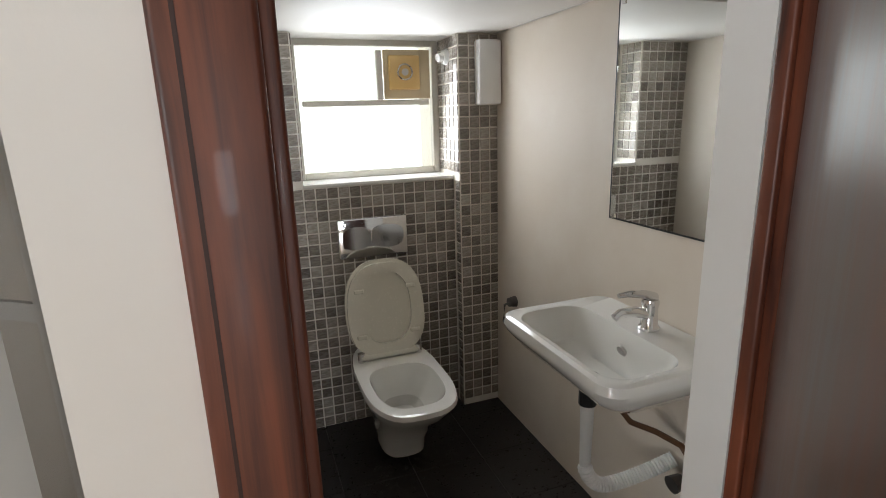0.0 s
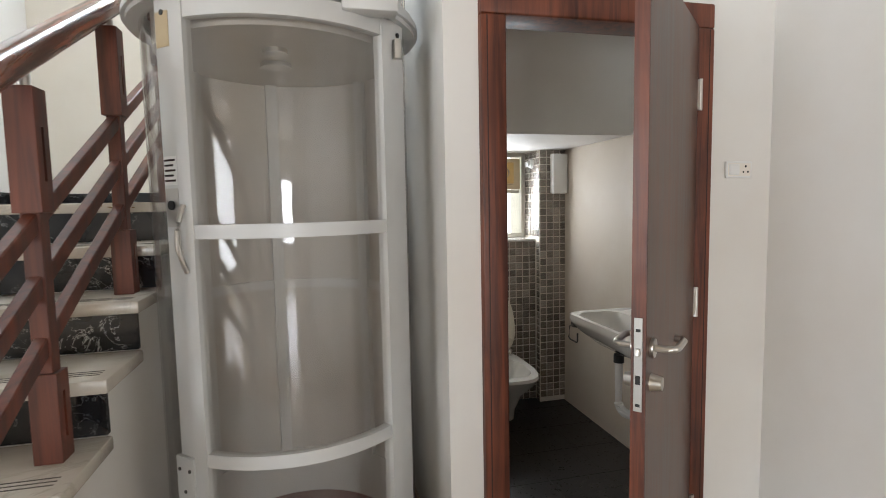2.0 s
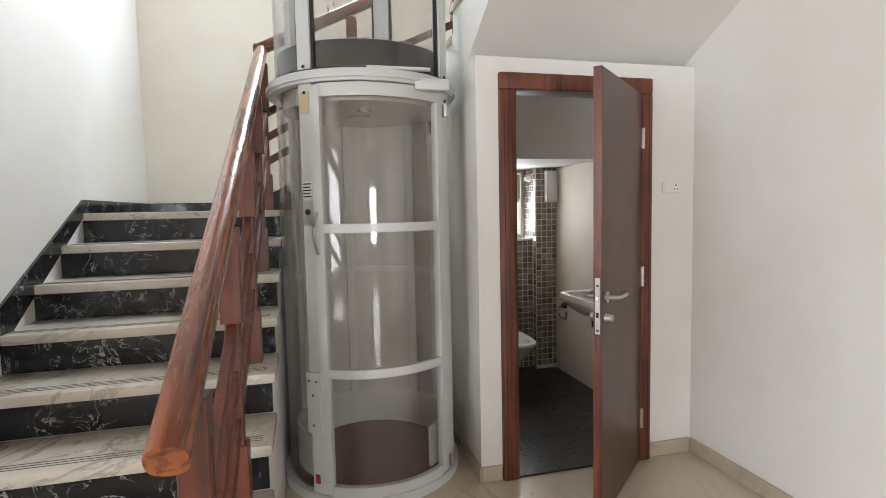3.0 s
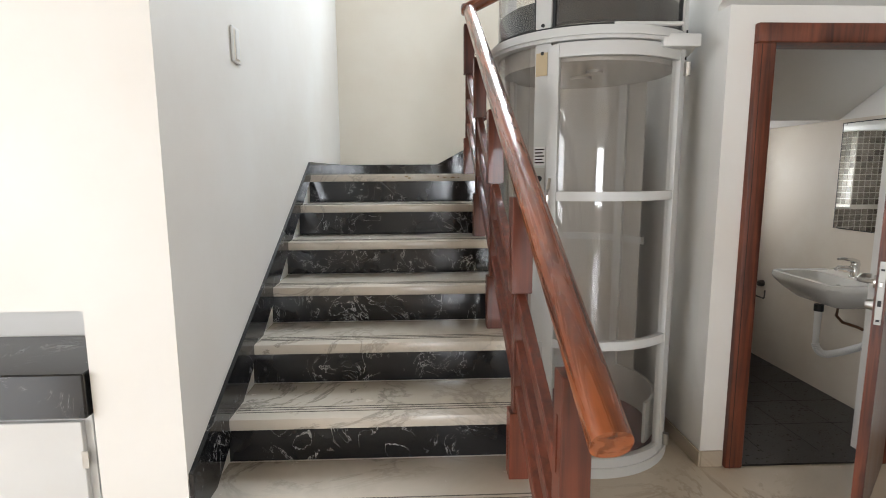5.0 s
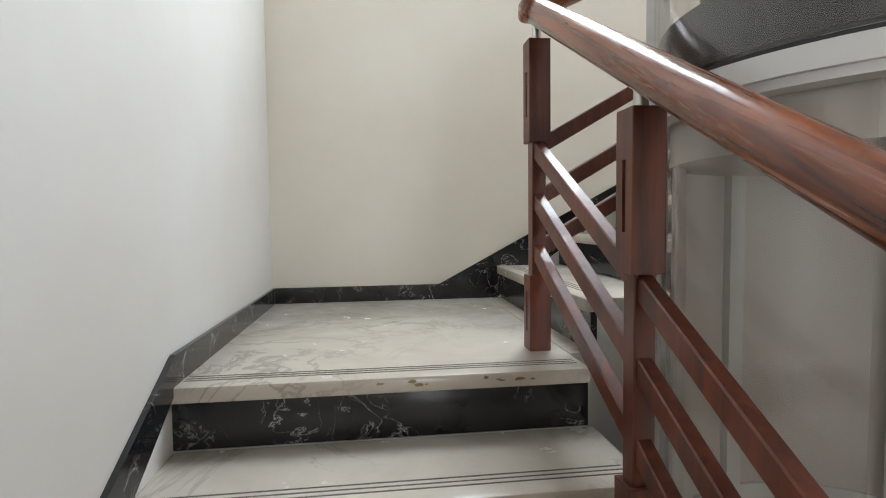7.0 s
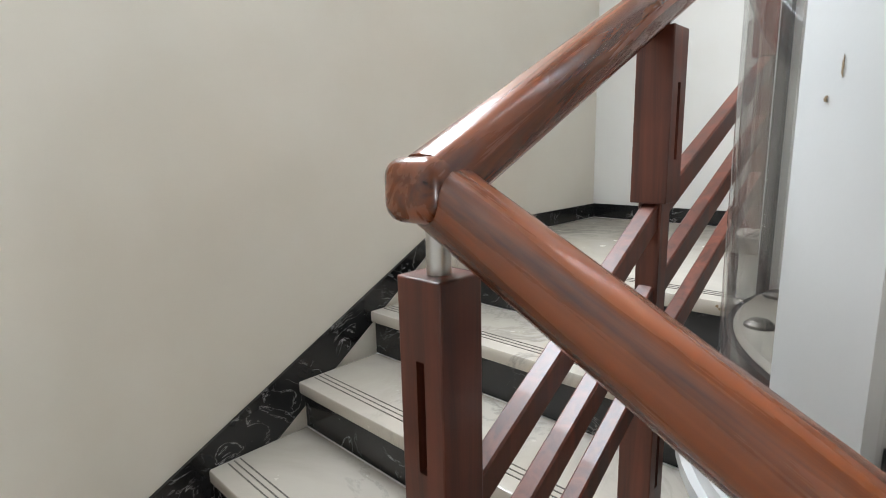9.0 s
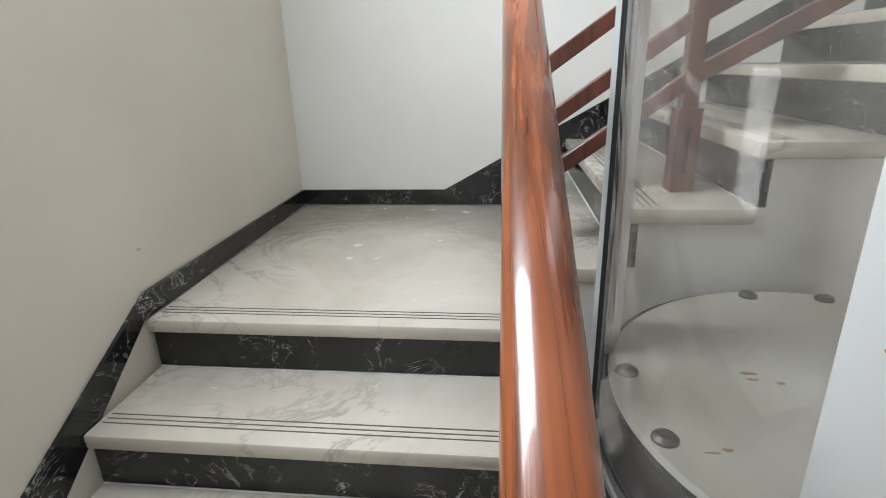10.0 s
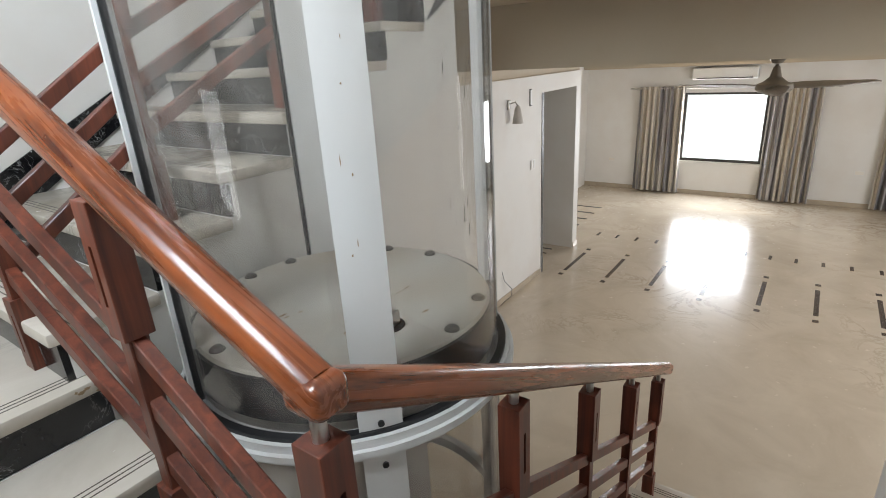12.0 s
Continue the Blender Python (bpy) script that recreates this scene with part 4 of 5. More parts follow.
# dark floor tiles
for _i in range(4):
    for _j in range(7):
        _x0, _y0 = XW + 0.1 + 0.3 * _i, 0.1 + 0.3 * _j
        _x1, _y1 = min(_x0 + 0.297, TX1), min(_y0 + 0.297, LOWY + 0.02)
        if _x1 - _x0 > 0.03 and _y1 - _y0 > 0.03:
            part("floor_tile", bm_box(bmesh.new(), _x0, _x1, _y0, _y1, 0.003, 0.009, 0.001), M_DARKTILE, bpy.data.objects["floor_toilet"])
structure(box("threshold", M_DARKTILE, 0.083, 0.79, -0.012, 0.1, 0.0005, 0.010), "dark stone threshold under the door", "threshold")


def oval(cx, cy, z, rx, ry_front, ry_back, n=36, power=2.9):
    """A loop round (cx, cy): half width rx, reaching ry_front towards -y and ry_back towards +y."""
    pts = []
    for k in range(n):
        t = 2 * math.pi * k / n
        c, s = math.cos(t), math.sin(t)
        u = math.copysign(abs(c) ** (2 / power), c) * rx
        v = math.copysign(abs(s) ** (2 / power), s)
        pts.append((cx + u, cy + v * (ry_back if v > 0 else ry_front), z))
    return pts


WCX = 0.57


def water_closet():
    top = thing("toilet", (WCX, 1.45, 0.04), "white ceramic wall-hung toilet with raised seat and lid", "toilet")
    cy = 1.36
    outer = [oval(WCX, 1.50, 0.05, 0.095, 0.14, 0.13), oval(WCX, 1.50, 0.12, 0.10, 0.16, 0.20), oval(WCX, 1.47, 0.24, 0.125, 0.22, 0.30), oval(WCX, 1.42, 0.33, 0.165, 0.29, 0.368), oval(WCX, cy + 0.04, 0.385, 0.182, 0.32, 0.388), oval(WCX, cy + 0.04, 0.402, 0.178, 0.316, 0.386), oval(WCX, cy, 0.405, 0.165, 0.265, 0.20)]
    inner = [oval(WCX, cy, 0.402, 0.138, 0.215, 0.15), oval(WCX, cy, 0.38, 0.13, 0.20, 0.145), oval(WCX, cy + 0.02, 0.30, 0.105, 0.15, 0.12), oval(WCX, cy + 0.04, 0.22, 0.06, 0.08, 0.08)]
    part("bowl", bm_loft(bmesh.new(), outer + inner), M_CERAMIC, top, smooth=True)
    part("water", bm_loft(bmesh.new(), [oval(WCX, cy + 0.03, 0.262, 0.08, 0.11, 0.10), oval(WCX, cy + 0.03, 0.264, 0.079, 0.109, 0.099)]), M_GLASS, top, "still water in the bowl")

    def upright(loop, lean=10):
        m = Matrix.Translation((WCX, 1.60, 0.415)) @ Matrix.Rotation(radians(90 - lean), 4, "X")
        return [m @ Vector(p) for p in loop]

    def shell(hw, h, z0, z1, hole=None):
        o0 = oval(0, h * 0.45, z0, hw, h * 0.45, h * 0.55, 40, 2.6)
        o1 = oval(0, h * 0.45, z1, hw, h * 0.45, h * 0.55, 40, 2.6)
        if hole is None:
            return [o0, o1]
        i1 = oval(0, h * 0.5, z1, hw * hole, h * 0.36, h * 0.40, 40, 2.5)
        i0 = oval(0, h * 0.5, z0, hw * hole, h * 0.36, h * 0.40, 40, 2.5)
        return [o0, o1, i1, i0, o0]

    lid = [upright(lp) for lp in shell(0.178, 0.43, -0.012, 0.004)]
    part("lid", bm_loft(bmesh.new(), lid), M_SEAT, top, "ivory plastic lid", smooth=True)
    seat = [upright(lp) for lp in shell(0.172, 0.415, 0.008, 0.026, 0.66)]
    s = part("seat", bm_loft(bmesh.new(), seat, False, False), M_SEAT, top, "ivory plastic seat ring", smooth=True)
    for x, h in ((-0.115, 0.30), (0.115, 0.30), (-0.12, 0.10), (0.12, 0.10)):
        m = Matrix.Translation((WCX, 1.60, 0.415)) @ Matrix.Rotation(radians(80), 4, "X") @ Matrix.Translation((x, h, 0.031))
        bm = bm_box(bmesh.new(), -0.022, 0.022, -0.009, 0.009, -0.006, 0.006, 0.004, 2)
        bm.transform(m)
        part("buffer", bm, M_SEAT, s)
    part("hinge_bar", bm_cyl(bmesh.new(), (WCX - 0.13, 1.59, 0.425), (WCX + 0.13, 1.59, 0.425), 0.017, seg=14), M_SEAT, top, smooth=True)
    for x in (-0.13, 0.13):
        part("hinge", bm_cyl(bmesh.new(), (WCX + x, 1.59, 0.40), (WCX + x, 1.59, 0.445), 0.016, seg=12), M_CHROME, top, smooth=True)
    return top


water_closet()


def flush_plate():
    top = thing("flush_plate", (WCX, LOWY, 0.92), "chrome dual flush plate on the tiled wall", "flush plate")
    x0, x1, z0, z1 = 0.405, 0.728, 0.826, 1.008
    p = part("plate", bm_box(bmesh.new(), x0, x1, LOWY - 0.022, LOWY - 0.0045, z0, z1, 0.008, 3), M_CHROME, top, smooth=True)
    part("flush_button", bm_loft(bmesh.new(), [[(x, y, z) for x, z, y in [(p[0], p[1], LOWY - 0.022 - d) for p in oval(0.488, 0.92, 0, 0.062, 0.052, 0.052)]] for d in (0, 0.006)]), M_CHROME, p, smooth=True)
    part("flush_button", bm_loft(bmesh.new(), [[(x, y, z) for x, z, y in [(p[0], p[1], LOWY - 0.022 - d) for p in oval(0.632, 0.92, 0, 0.075, 0.052, 0.052)]] for d in (0, 0.006)]), M_CHROME, p, smooth=True)
    return top


flush_plate()


def rrect(x0, x1, y0, y1, z, r, n=6):
    pts = []
    for cx, cy, a in ((x1 - r, y1 - r, 0), (x0 + r, y1 - r, 90), (x0 + r, y0 + r, 180), (x1 - r, y0 + r, 270)):
        for k in range(n + 1):
            t = radians(a + 90 * k / n)
            pts.append((cx + r * math.cos(t), cy + r * math.sin(t), z))
    return pts


def wash_basin():
    x1 = TX1 - 0.001
    top = thing("wash_basin", (0.95, 0.62, 0.6), "white ceramic wash basin hung on the wall", "wash basin")
    y0, y1, xf = 0.33, 0.89, 0.755
    loops = [rrect(0.95, x1, 0.50, 0.74, 0.66, 0.03), rrect(0.87, x1, 0.44, 0.80, 0.685, 0.06), rrect(0.80, x1, 0.375, 0.85, 0.745, 0.06), rrect(xf + 0.008, x1, y0 + 0.008, y1 - 0.008, 0.79, 0.06), rrect(xf, x1, y0, y1, 0.81, 0.06), rrect(xf + 0.004, x1, y0 + 0.004, y1 - 0.004, 0.832, 0.06), rrect(xf + 0.016, x1 - 0.006, y0 + 0.016, y1 - 0.016, 0.838, 0.055)]
    inner = [rrect(xf + 0.036, x1 - 0.13, y0 + 0.04, y1 - 0.04, 0.832, 0.07), rrect(xf + 0.048, x1 - 0.14, y0 + 0.052, y1 - 0.052, 0.80, 0.07), rrect(xf + 0.075, x1 - 0.155, y0 + 0.09, y1 - 0.09, 0.735, 0.07), rrect(xf + 0.11, x1 - 0.17, y0 + 0.16, y1 - 0.16, 0.713, 0.04)]
    part("basin", bm_loft(bmesh.new(), loops + inner), M_CERAMIC, top, smooth=True)
    dx, dy = 0.905, 0.61
    part("drain", bm_lathe(bmesh.new(), [(0.0, 0.7145), (0.02, 0.7145), (0.024, 0.718), (0.032, 0.7145)], dx, dy, 20), M_DARK, top, "dark drain hole")
    part("overflow", bm_cyl(bmesh.new(), (1.012, 0.60, 0.775), (1.004, 0.60, 0.772), 0.017, seg=18), M_STEEL, top, "round chrome overflow")
    tx, ty = 1.085, 0.585
    t = part("tap", bm_lathe(bmesh.new(), [(0.0, 0.833), (0.03, 0.833), (0.03, 0.842), (0.024, 0.85), (0.022, 0.90), (0.025, 0.915), (0.022, 0.925), (0.0, 0.928)], tx, ty, 20), M_CHROME, top, "chrome single lever tap", smooth=True)
    part("spout", bm_tube(bmesh.new(), [(tx, ty, 0.875), (tx - 0.05, ty + 0.004, 0.893), (tx - 0.095, ty + 0.008, 0.895), (tx - 0.115, ty + 0.01, 0.882)], [0.018, 0.015, 0.0125, 0.012], 12), M_CHROME, t, smooth=True)
    part("lever", bm_tube(bmesh.new(), [(tx + 0.012, ty, 0.925), (tx - 0.02, ty + 0.002, 0.94), (tx - 0.075, ty + 0.006, 0.948), (tx - 0.105, ty + 0.008, 0.946)], [0.017, 0.013, 0.009, 0.007], 10), M_CHROME, t, smooth=True)
    # waste pipe
    part("waste_collar", bm_cyl(bmesh.new(), (dx, dy, 0.625), (dx, dy, 0.665), 0.026, seg=16), M_RUBBER, top)
    part("waste_pipe", bm_cyl(bmesh.new(), (dx, dy, 0.42), (dx, dy, 0.64), 0.016, 0.021, seg=16), M_PLASTIC, top, "white plastic waste pipe", smooth=True)
    pts = []
    rad = []
    for k in range(70):
        u = k / 69
        if u < 0.35:
            a = u / 0.35 * math.pi * 0.62
            p = (dx + 0.045 - 0.045 * math.cos(a), dy - 0.1 * u, 0.42 - 0.055 * math.sin(a) - 0.02 * u)
        else:
            w = (u - 0.35) / 0.65
            b = (dx + 0.045 - 0.045 * math.cos(math.pi * 0.62), dy - 0.035, 0.42 - 0.055 * math.sin(math.pi * 0.62) - 0.007)
            p = (b[0] + (TX1 - 0.01 - b[0]) * w, b[1] - 0.06 * w, b[2] + 0.075 * w ** 1.3)
        pts.append(p)
        rad.append(0.020 + (0.0035 if k % 2 else 0.0))
    part("trap_hose", bm_tube(bmesh.new(), pts, rad, 12), M_PLASTIC, top, "white corrugated trap hose")
    hose = [(1.02, 0.60, 0.665), (1.0, 0.585, 0.60), (1.02, 0.56, 0.565), (1.07, 0.51, 0.55), (1.115, 0.46, 0.525), (1.135, 0.44, 0.48), (1.13, 0.44, 0.44)]
    part("supply_hose", bm_tube(bmesh.new(), hose, 0.009, 8), M_RUST, top, "rust-stained supply hose", smooth=True)
    v = part("angle_valve", bm_cyl(bmesh.new(), (TX1, 0.44, 0.43), (1.10, 0.44, 0.43), 0.015, seg=14), M_STEEL, top, "tarnished angle valve", smooth=True)
    part("valve_rose", bm_cyl(bmesh.new(), (TX1, 0.44, 0.43), (TX1 - 0.008, 0.44, 0.43), 0.034, seg=18), M_STEEL, v)
    part("valve_knob", bm_cyl(bmesh.new(), (1.105, 0.44, 0.43), (1.07, 0.44, 0.425), 0.02, 0.026, seg=12), M_BOLT, v)
    return top


wash_basin()


def mirror_panel():
    top = thing("mirror", (TX1, 0.58, 1.11), "plain wall mirror with thin dark edges", "mirror")
    part("mirror_glass", bm_box(bmesh.new(), TX1 - 0.006, TX1 - 0.0005, 0.30, 0.866, 1.107, 1.76, 0.0015), M_MIRROR, top)
    for a in ((0.296, 0.30, 1.103, 1.764), (0.866, 0.87, 1.103, 1.764), (0.30, 0.866, 1.103, 1.107), (0.30, 0.866, 1.76, 1.764)):
        part("edge", bm_box(bmesh.new(), TX1 - 0.0065, TX1 - 0.0005, *a), M_RUBBER, top)
    for z in (1.112, 1.752):
        part("clip", bm_box(bmesh.new(), TX1 - 0.009, TX1 - 0.0065, 0.84, 0.855, z - 0.007, z + 0.007), M_CHROME, top)
    return top


mirror_panel()


def white_box():
    top = thing("dispenser", (1.1, PIERY, 1.485), "white plastic box hung on the tiled pier", "dispenser")
    b = part("case", bm_box(bmesh.new(), 1.045, 1.152, PIERY - 0.062, PIERY - 0.005, 1.485, 1.755, 0.008, 3), M_PLASTIC, top, smooth=True)
    part("cover_seam", bm_box(bmesh.new(), 1.043, 1.154, PIERY - 0.030, PIERY - 0.026, 1.483, 1.757), M_GROUT, b)
    return top


white_box()


def ventilator():
    y = YB - 0.11
    top = thing("ventilator", (0.81, y, 1.53), "tan exhaust fan set in a cream board", "exhaust fan")
    part("board", bm_box(bmesh.new(), 0.702, 0.925, y + 0.002, y + 0.014, 1.525, 1.744), M_BOARD, top)
    c = part("case", bm_box(bmesh.new(), 0.722, 0.868, y - 0.028, y + 0.002, 1.565, 1.718, 0.008, 2), M_FANCASE, top, "tan plastic case with a round hub", smooth=True)
    bm = bmesh.new()
    bm_tube(bm, [(0.795 + 0.034 * math.cos(t), y - 0.030, 1.643 + 0.034 * math.sin(t)) for t in (2 * math.pi * k / 24 for k in range(24))], 0.004, 6, True)
    part("hub_ring", bm, M_CHROME, c, smooth=True)
    part("hub", bm_cyl(bmesh.new(), (0.795, y - 0.034, 1.643), (0.795, y - 0.026, 1.643), 0.016, seg=16), M_STEEL, c, smooth=True)
    return top


ventilator()


def lamp_holder():
    top = thing("lamp_holder", (PIERX, 1.84, 1.70), "small white lamp holder on the tiled reveal", "lamp")
    part("base", bm_cyl(bmesh.new(), (PIERX - 0.004, 1.83, 1.70), (PIERX - 0.022, 1.83, 1.70), 0.036, 0.03, seg=18), M_PLASTIC, top, smooth=True)
    part("socket", bm_cyl(bmesh.new(), (PIERX - 0.022, 1.83, 1.70), (PIERX - 0.05, 1.82, 1.695), 0.02, 0.018, seg=14), M_PLASTIC, top, smooth=True)
    return top


lamp_holder()


def paper_holder():
    top = thing("paper_holder", (TX1, 1.50, 0.62), "tarnished wire paper holder on the wall", "paper holder")
    y, z = 1.52, 0.60
    part("rose", bm_cyl(bmesh.new(), (TX1, y, z), (TX1 - 0.035, y, z), 0.026, 0.02, seg=16), M_BOLT, top, smooth=True)
    part("wire", bm_tube(bmesh.new(), [(TX1 - 0.028, y, z), (TX1 - 0.055, y, z - 0.01), (TX1 - 0.06, y, z - 0.085), (TX1 - 0.06, y - 0.02, z - 0.095), (TX1 - 0.06, y - 0.11, z - 0.095), (TX1 - 0.06, y - 0.12, z - 0.085), (TX1 - 0.06, y - 0.12, z - 0.03)], 0.0055, 8), M_BOLT, top, smooth=True)
    return top


paper_holder()


# ---- hall ----
def switch_plate(name, label, at, w, h, normal, keys):
    """A plate of width w and height h; normal is '-y', '-x' or '+x'."""
    top = thing(name, at, label, "switch")
    turn = {"-y": 0, "-x": -90, "+x": 90}[normal]
    m = Matrix.Translation(at) @ Matrix.Rotation(radians(turn), 4, "Z")

    def bit(n, bm, mat, parent):
        bm.transform(m)
        return part(n, bm, mat, parent, smooth=True)

    p = bit("plate", bm_box(bmesh.new(), -w / 2, w / 2, -0.010, -0.0005, -h / 2, h / 2, 0.004, 2), M_PLASTIC, top)
    bit("shadow_gap", bm_box(bmesh.new(), -w / 2 + 0.008, w / 2 - 0.008, -0.0106, -0.009, -h / 2 + 0.008, h / 2 - 0.008), M_GROUT, p)
    for x0, x1 in keys:
        bit("key", bm_box(bmesh.new(), x0, x1, -0.0135, -0.010, -h / 2 + 0.011, h / 2 - 0.011, 0.002), M_PLASTIC, p)
    return top, m, p


_sw, _m, _p = switch_plate("switch_socket", "white switch and socket plate on the wall", (1.012, 0.0, 1.536), 0.115, 0.062, "-y", [(-0.046, 0.0)])
for _x, _z, _r in ((0.028, 0.012, 0.0045), (0.018, -0.009, 0.0038), (0.038, -0.009, 0.0038)):
    _bm = bm_cyl(bmesh.new(), (_x, -0.0105, _z), (_x, -0.0112, _z), _r, seg=10)
    _bm.transform(_m)
    part("socket_hole", _bm, M_DARK, _p)
switch_plate("wall_switch", "white wall switch beside the stairs", (XL, -0.39, 1.93), 0.08, 0.125, "+x", [(-0.02, 0.02)])
switch_plate("light_switch", "white light switch on the hall wall", (XR, -4.62, 1.58), 0.12, 0.12, "-x", [(-0.045, -0.005), (0.005, 0.045)])
switch_plate("door_chime", "dark narrow sensor on the hall wall", (XR, -4.56, 2.40), 0.06, 0.2, "-x", [(-0.022, 0.022)])
bpy.data.objects["door_chime"].children[0].data.materials[0] = M_DARKFRAME
bpy.data.objects["door_chime"].children[0].children[1].data.materials[0] = M_DARKFRAME
# dark strip stands in for the shade in the doorway gap
structure(box("door_2", M_DARKFRAME, XR - 0.006, XR + 0.05, -4.94, -4.882, 0.001, 2.425), "dark strip for the shaded gap at the passage doorway", "door")


def wall_lamp():
    top = thing("wall_lamp", (XR, -4.0, 2.3), "small grey wall lamp with a conical shade", "lamp")
    part("mount", bm_box(bmesh.new(), XR - 0.02, XR - 0.0005, -4.03, -3.97, 2.32, 2.42, 0.004), M_STEEL, top)
    part("arm", bm_tube(bmesh.new(), [(XR - 0.02, -4.0, 2.38), (XR - 0.09, -4.0, 2.40), (XR - 0.12, -4.0, 2.36)], 0.008, 8), M_STEEL, top)
    part("shade", bm_lathe(bmesh.new(), [(0.02, 2.36), (0.035, 2.33), (0.065, 2.17), (0.061, 2.17), (0.03, 2.32)], XR - 0.12, -4.0, 20), M_LIFTIN, top, smooth=True)
    return top


wall_lamp()
# loose cable by the hall wall
part("cable", bm_tube(bmesh.new(), [(XR - 0.006, -3.78, 0.42), (XR - 0.02, -3.80, 0.30), (XR - 0.09, -3.86, 0.19), (XR - 0.11, -3.82, 0.11), (XR - 0.05, -3.74, 0.05), (XR - 0.02, -3.70, 0.006)], 0.004, 6), M_RUBBER)
tagged(bpy.data.objects["cable"], "thin dark cable looped against the hall wall", "cable")


# skirting
def skirting(name, x0, x1, y0, y1):
    structure(box(name, M_SKIRT, x0, x1, y0, y1, 0.0005, 0.085, None, "", 0.003), "beige marble skirting", "baseboard")


skirting("baseboard", XR - 0.012, XR - 0.0005, -4.88, -0.013)
skirting("baseboard_door", 0.878, XR - 0.013, -0.012, -0.0005)
skirting("baseboard_corner", XW, -0.008, -0.012, -0.0005)
skirting("baseboard_lift", XW - 0.012, XW - 0.0005, -0.012, YS)
skirting("baseboard_far", LEFT, 2.5, FAR + 0.0005, FAR + 0.012)
skirting("baseboard_pier", XR - 0.012, XR - 0.0005, -6.2, -6.04)


# floor inlay strips
def inlay(x, y0, y1, w=0.05):
    box("inlay", M_STRIP, x - w / 2, x + w / 2, min(y0, y1), max(y0, y1), -0.002, 0.0007, bpy.data.objects["floor"])


for _x in (0.905, 0.315, -0.255, -0.86, -1.465, -2.02, -2.61, -3.2):
    inlay(_x, -5.02, -4.95, 0.06)
    inlay(_x, -5.90, -5.13)
    inlay(_x, -6.10, -6.03, 0.06)
for _k in range(14):
    inlay(1.02 - 0.308 * _k, -6.93, -6.76, 0.04)
for _k in range(5):
    box("inlay", M_STRIP, XR + 0.25, XR + 0.75, -5.05 - 0.2 * _k, -5.01 - 0.2 * _k, -0.002, 0.0007, bpy.data.objects["floor"])
for _k in range(4):
    box("inlay", M_STRIP, 1.5, 2.2, -7.2 - 0.4 * _k, -7.14 - 0.4 * _k, -0.002, 0.0007, bpy.data.objects["floor"])

# recess with a counter and cabinet
NX1 = XL - 0.245


def counter():
    top = thing("counter", (-3.0, -0.85, 0.0), "white cabinet with a black marble counter in a recess", "counter")
    part("cabinet", bm_box(bmesh.new(), -3.55, NX1 - 0.01, -0.985, -0.665, 0.0, 0.81), M_LIFT, top)
    for x0, x1 in ((-3.0, NX1 - 0.03), (-3.53, -3.02)):
        d = part("cabinet_door", bm_box(bmesh.new(), x0, x1, -1.003, -0.986, 0.05, 0.795, 0.002), M_LIFT, top)
        part("hinge", bm_box(bmesh.new(), x1 - 0.006, x1 + 0.012, -1.006, -1.003, 0.66, 0.71), M_STEEL, d)
    part("worktop", bm_box(bmesh.new(), -3.58, NX1 - 0.002, -1.02, -0.665, 0.812, 0.94, 0.004), M_BLACK, top, "black marble slab with white veins")
    return top


counter()


# ---- living room ----
def curtain_material():
    m = material("curtain_cloth", (0.5, 0.46, 0.4), 0.85)
    n = Nodes(m)
    stripe = n.noise(n.coords((9, 0.2, 0.15)), 1.6, 3)
    c = n.ramp(stripe, [(0.36, (0.20, 0.19, 0.20)), (0.47, (0.42, 0.40, 0.38)), (0.56, (0.66, 0.60, 0.50)), (0.72, (0.55, 0.48, 0.38))])
    n.color(n.mix(c, n.ramp(n.noise(n.coords((40, 40, 9)), 2.0, 4), [(0.3, (0.7, 0.7, 0.72)), (0.7, (1, 1, 1))]), 0.8, "MULTIPLY"))
    n.bump(n.noise(n.coords(), 300, 2), 0.2, 0.001)
    return m


M_CURTAIN = curtain_material()


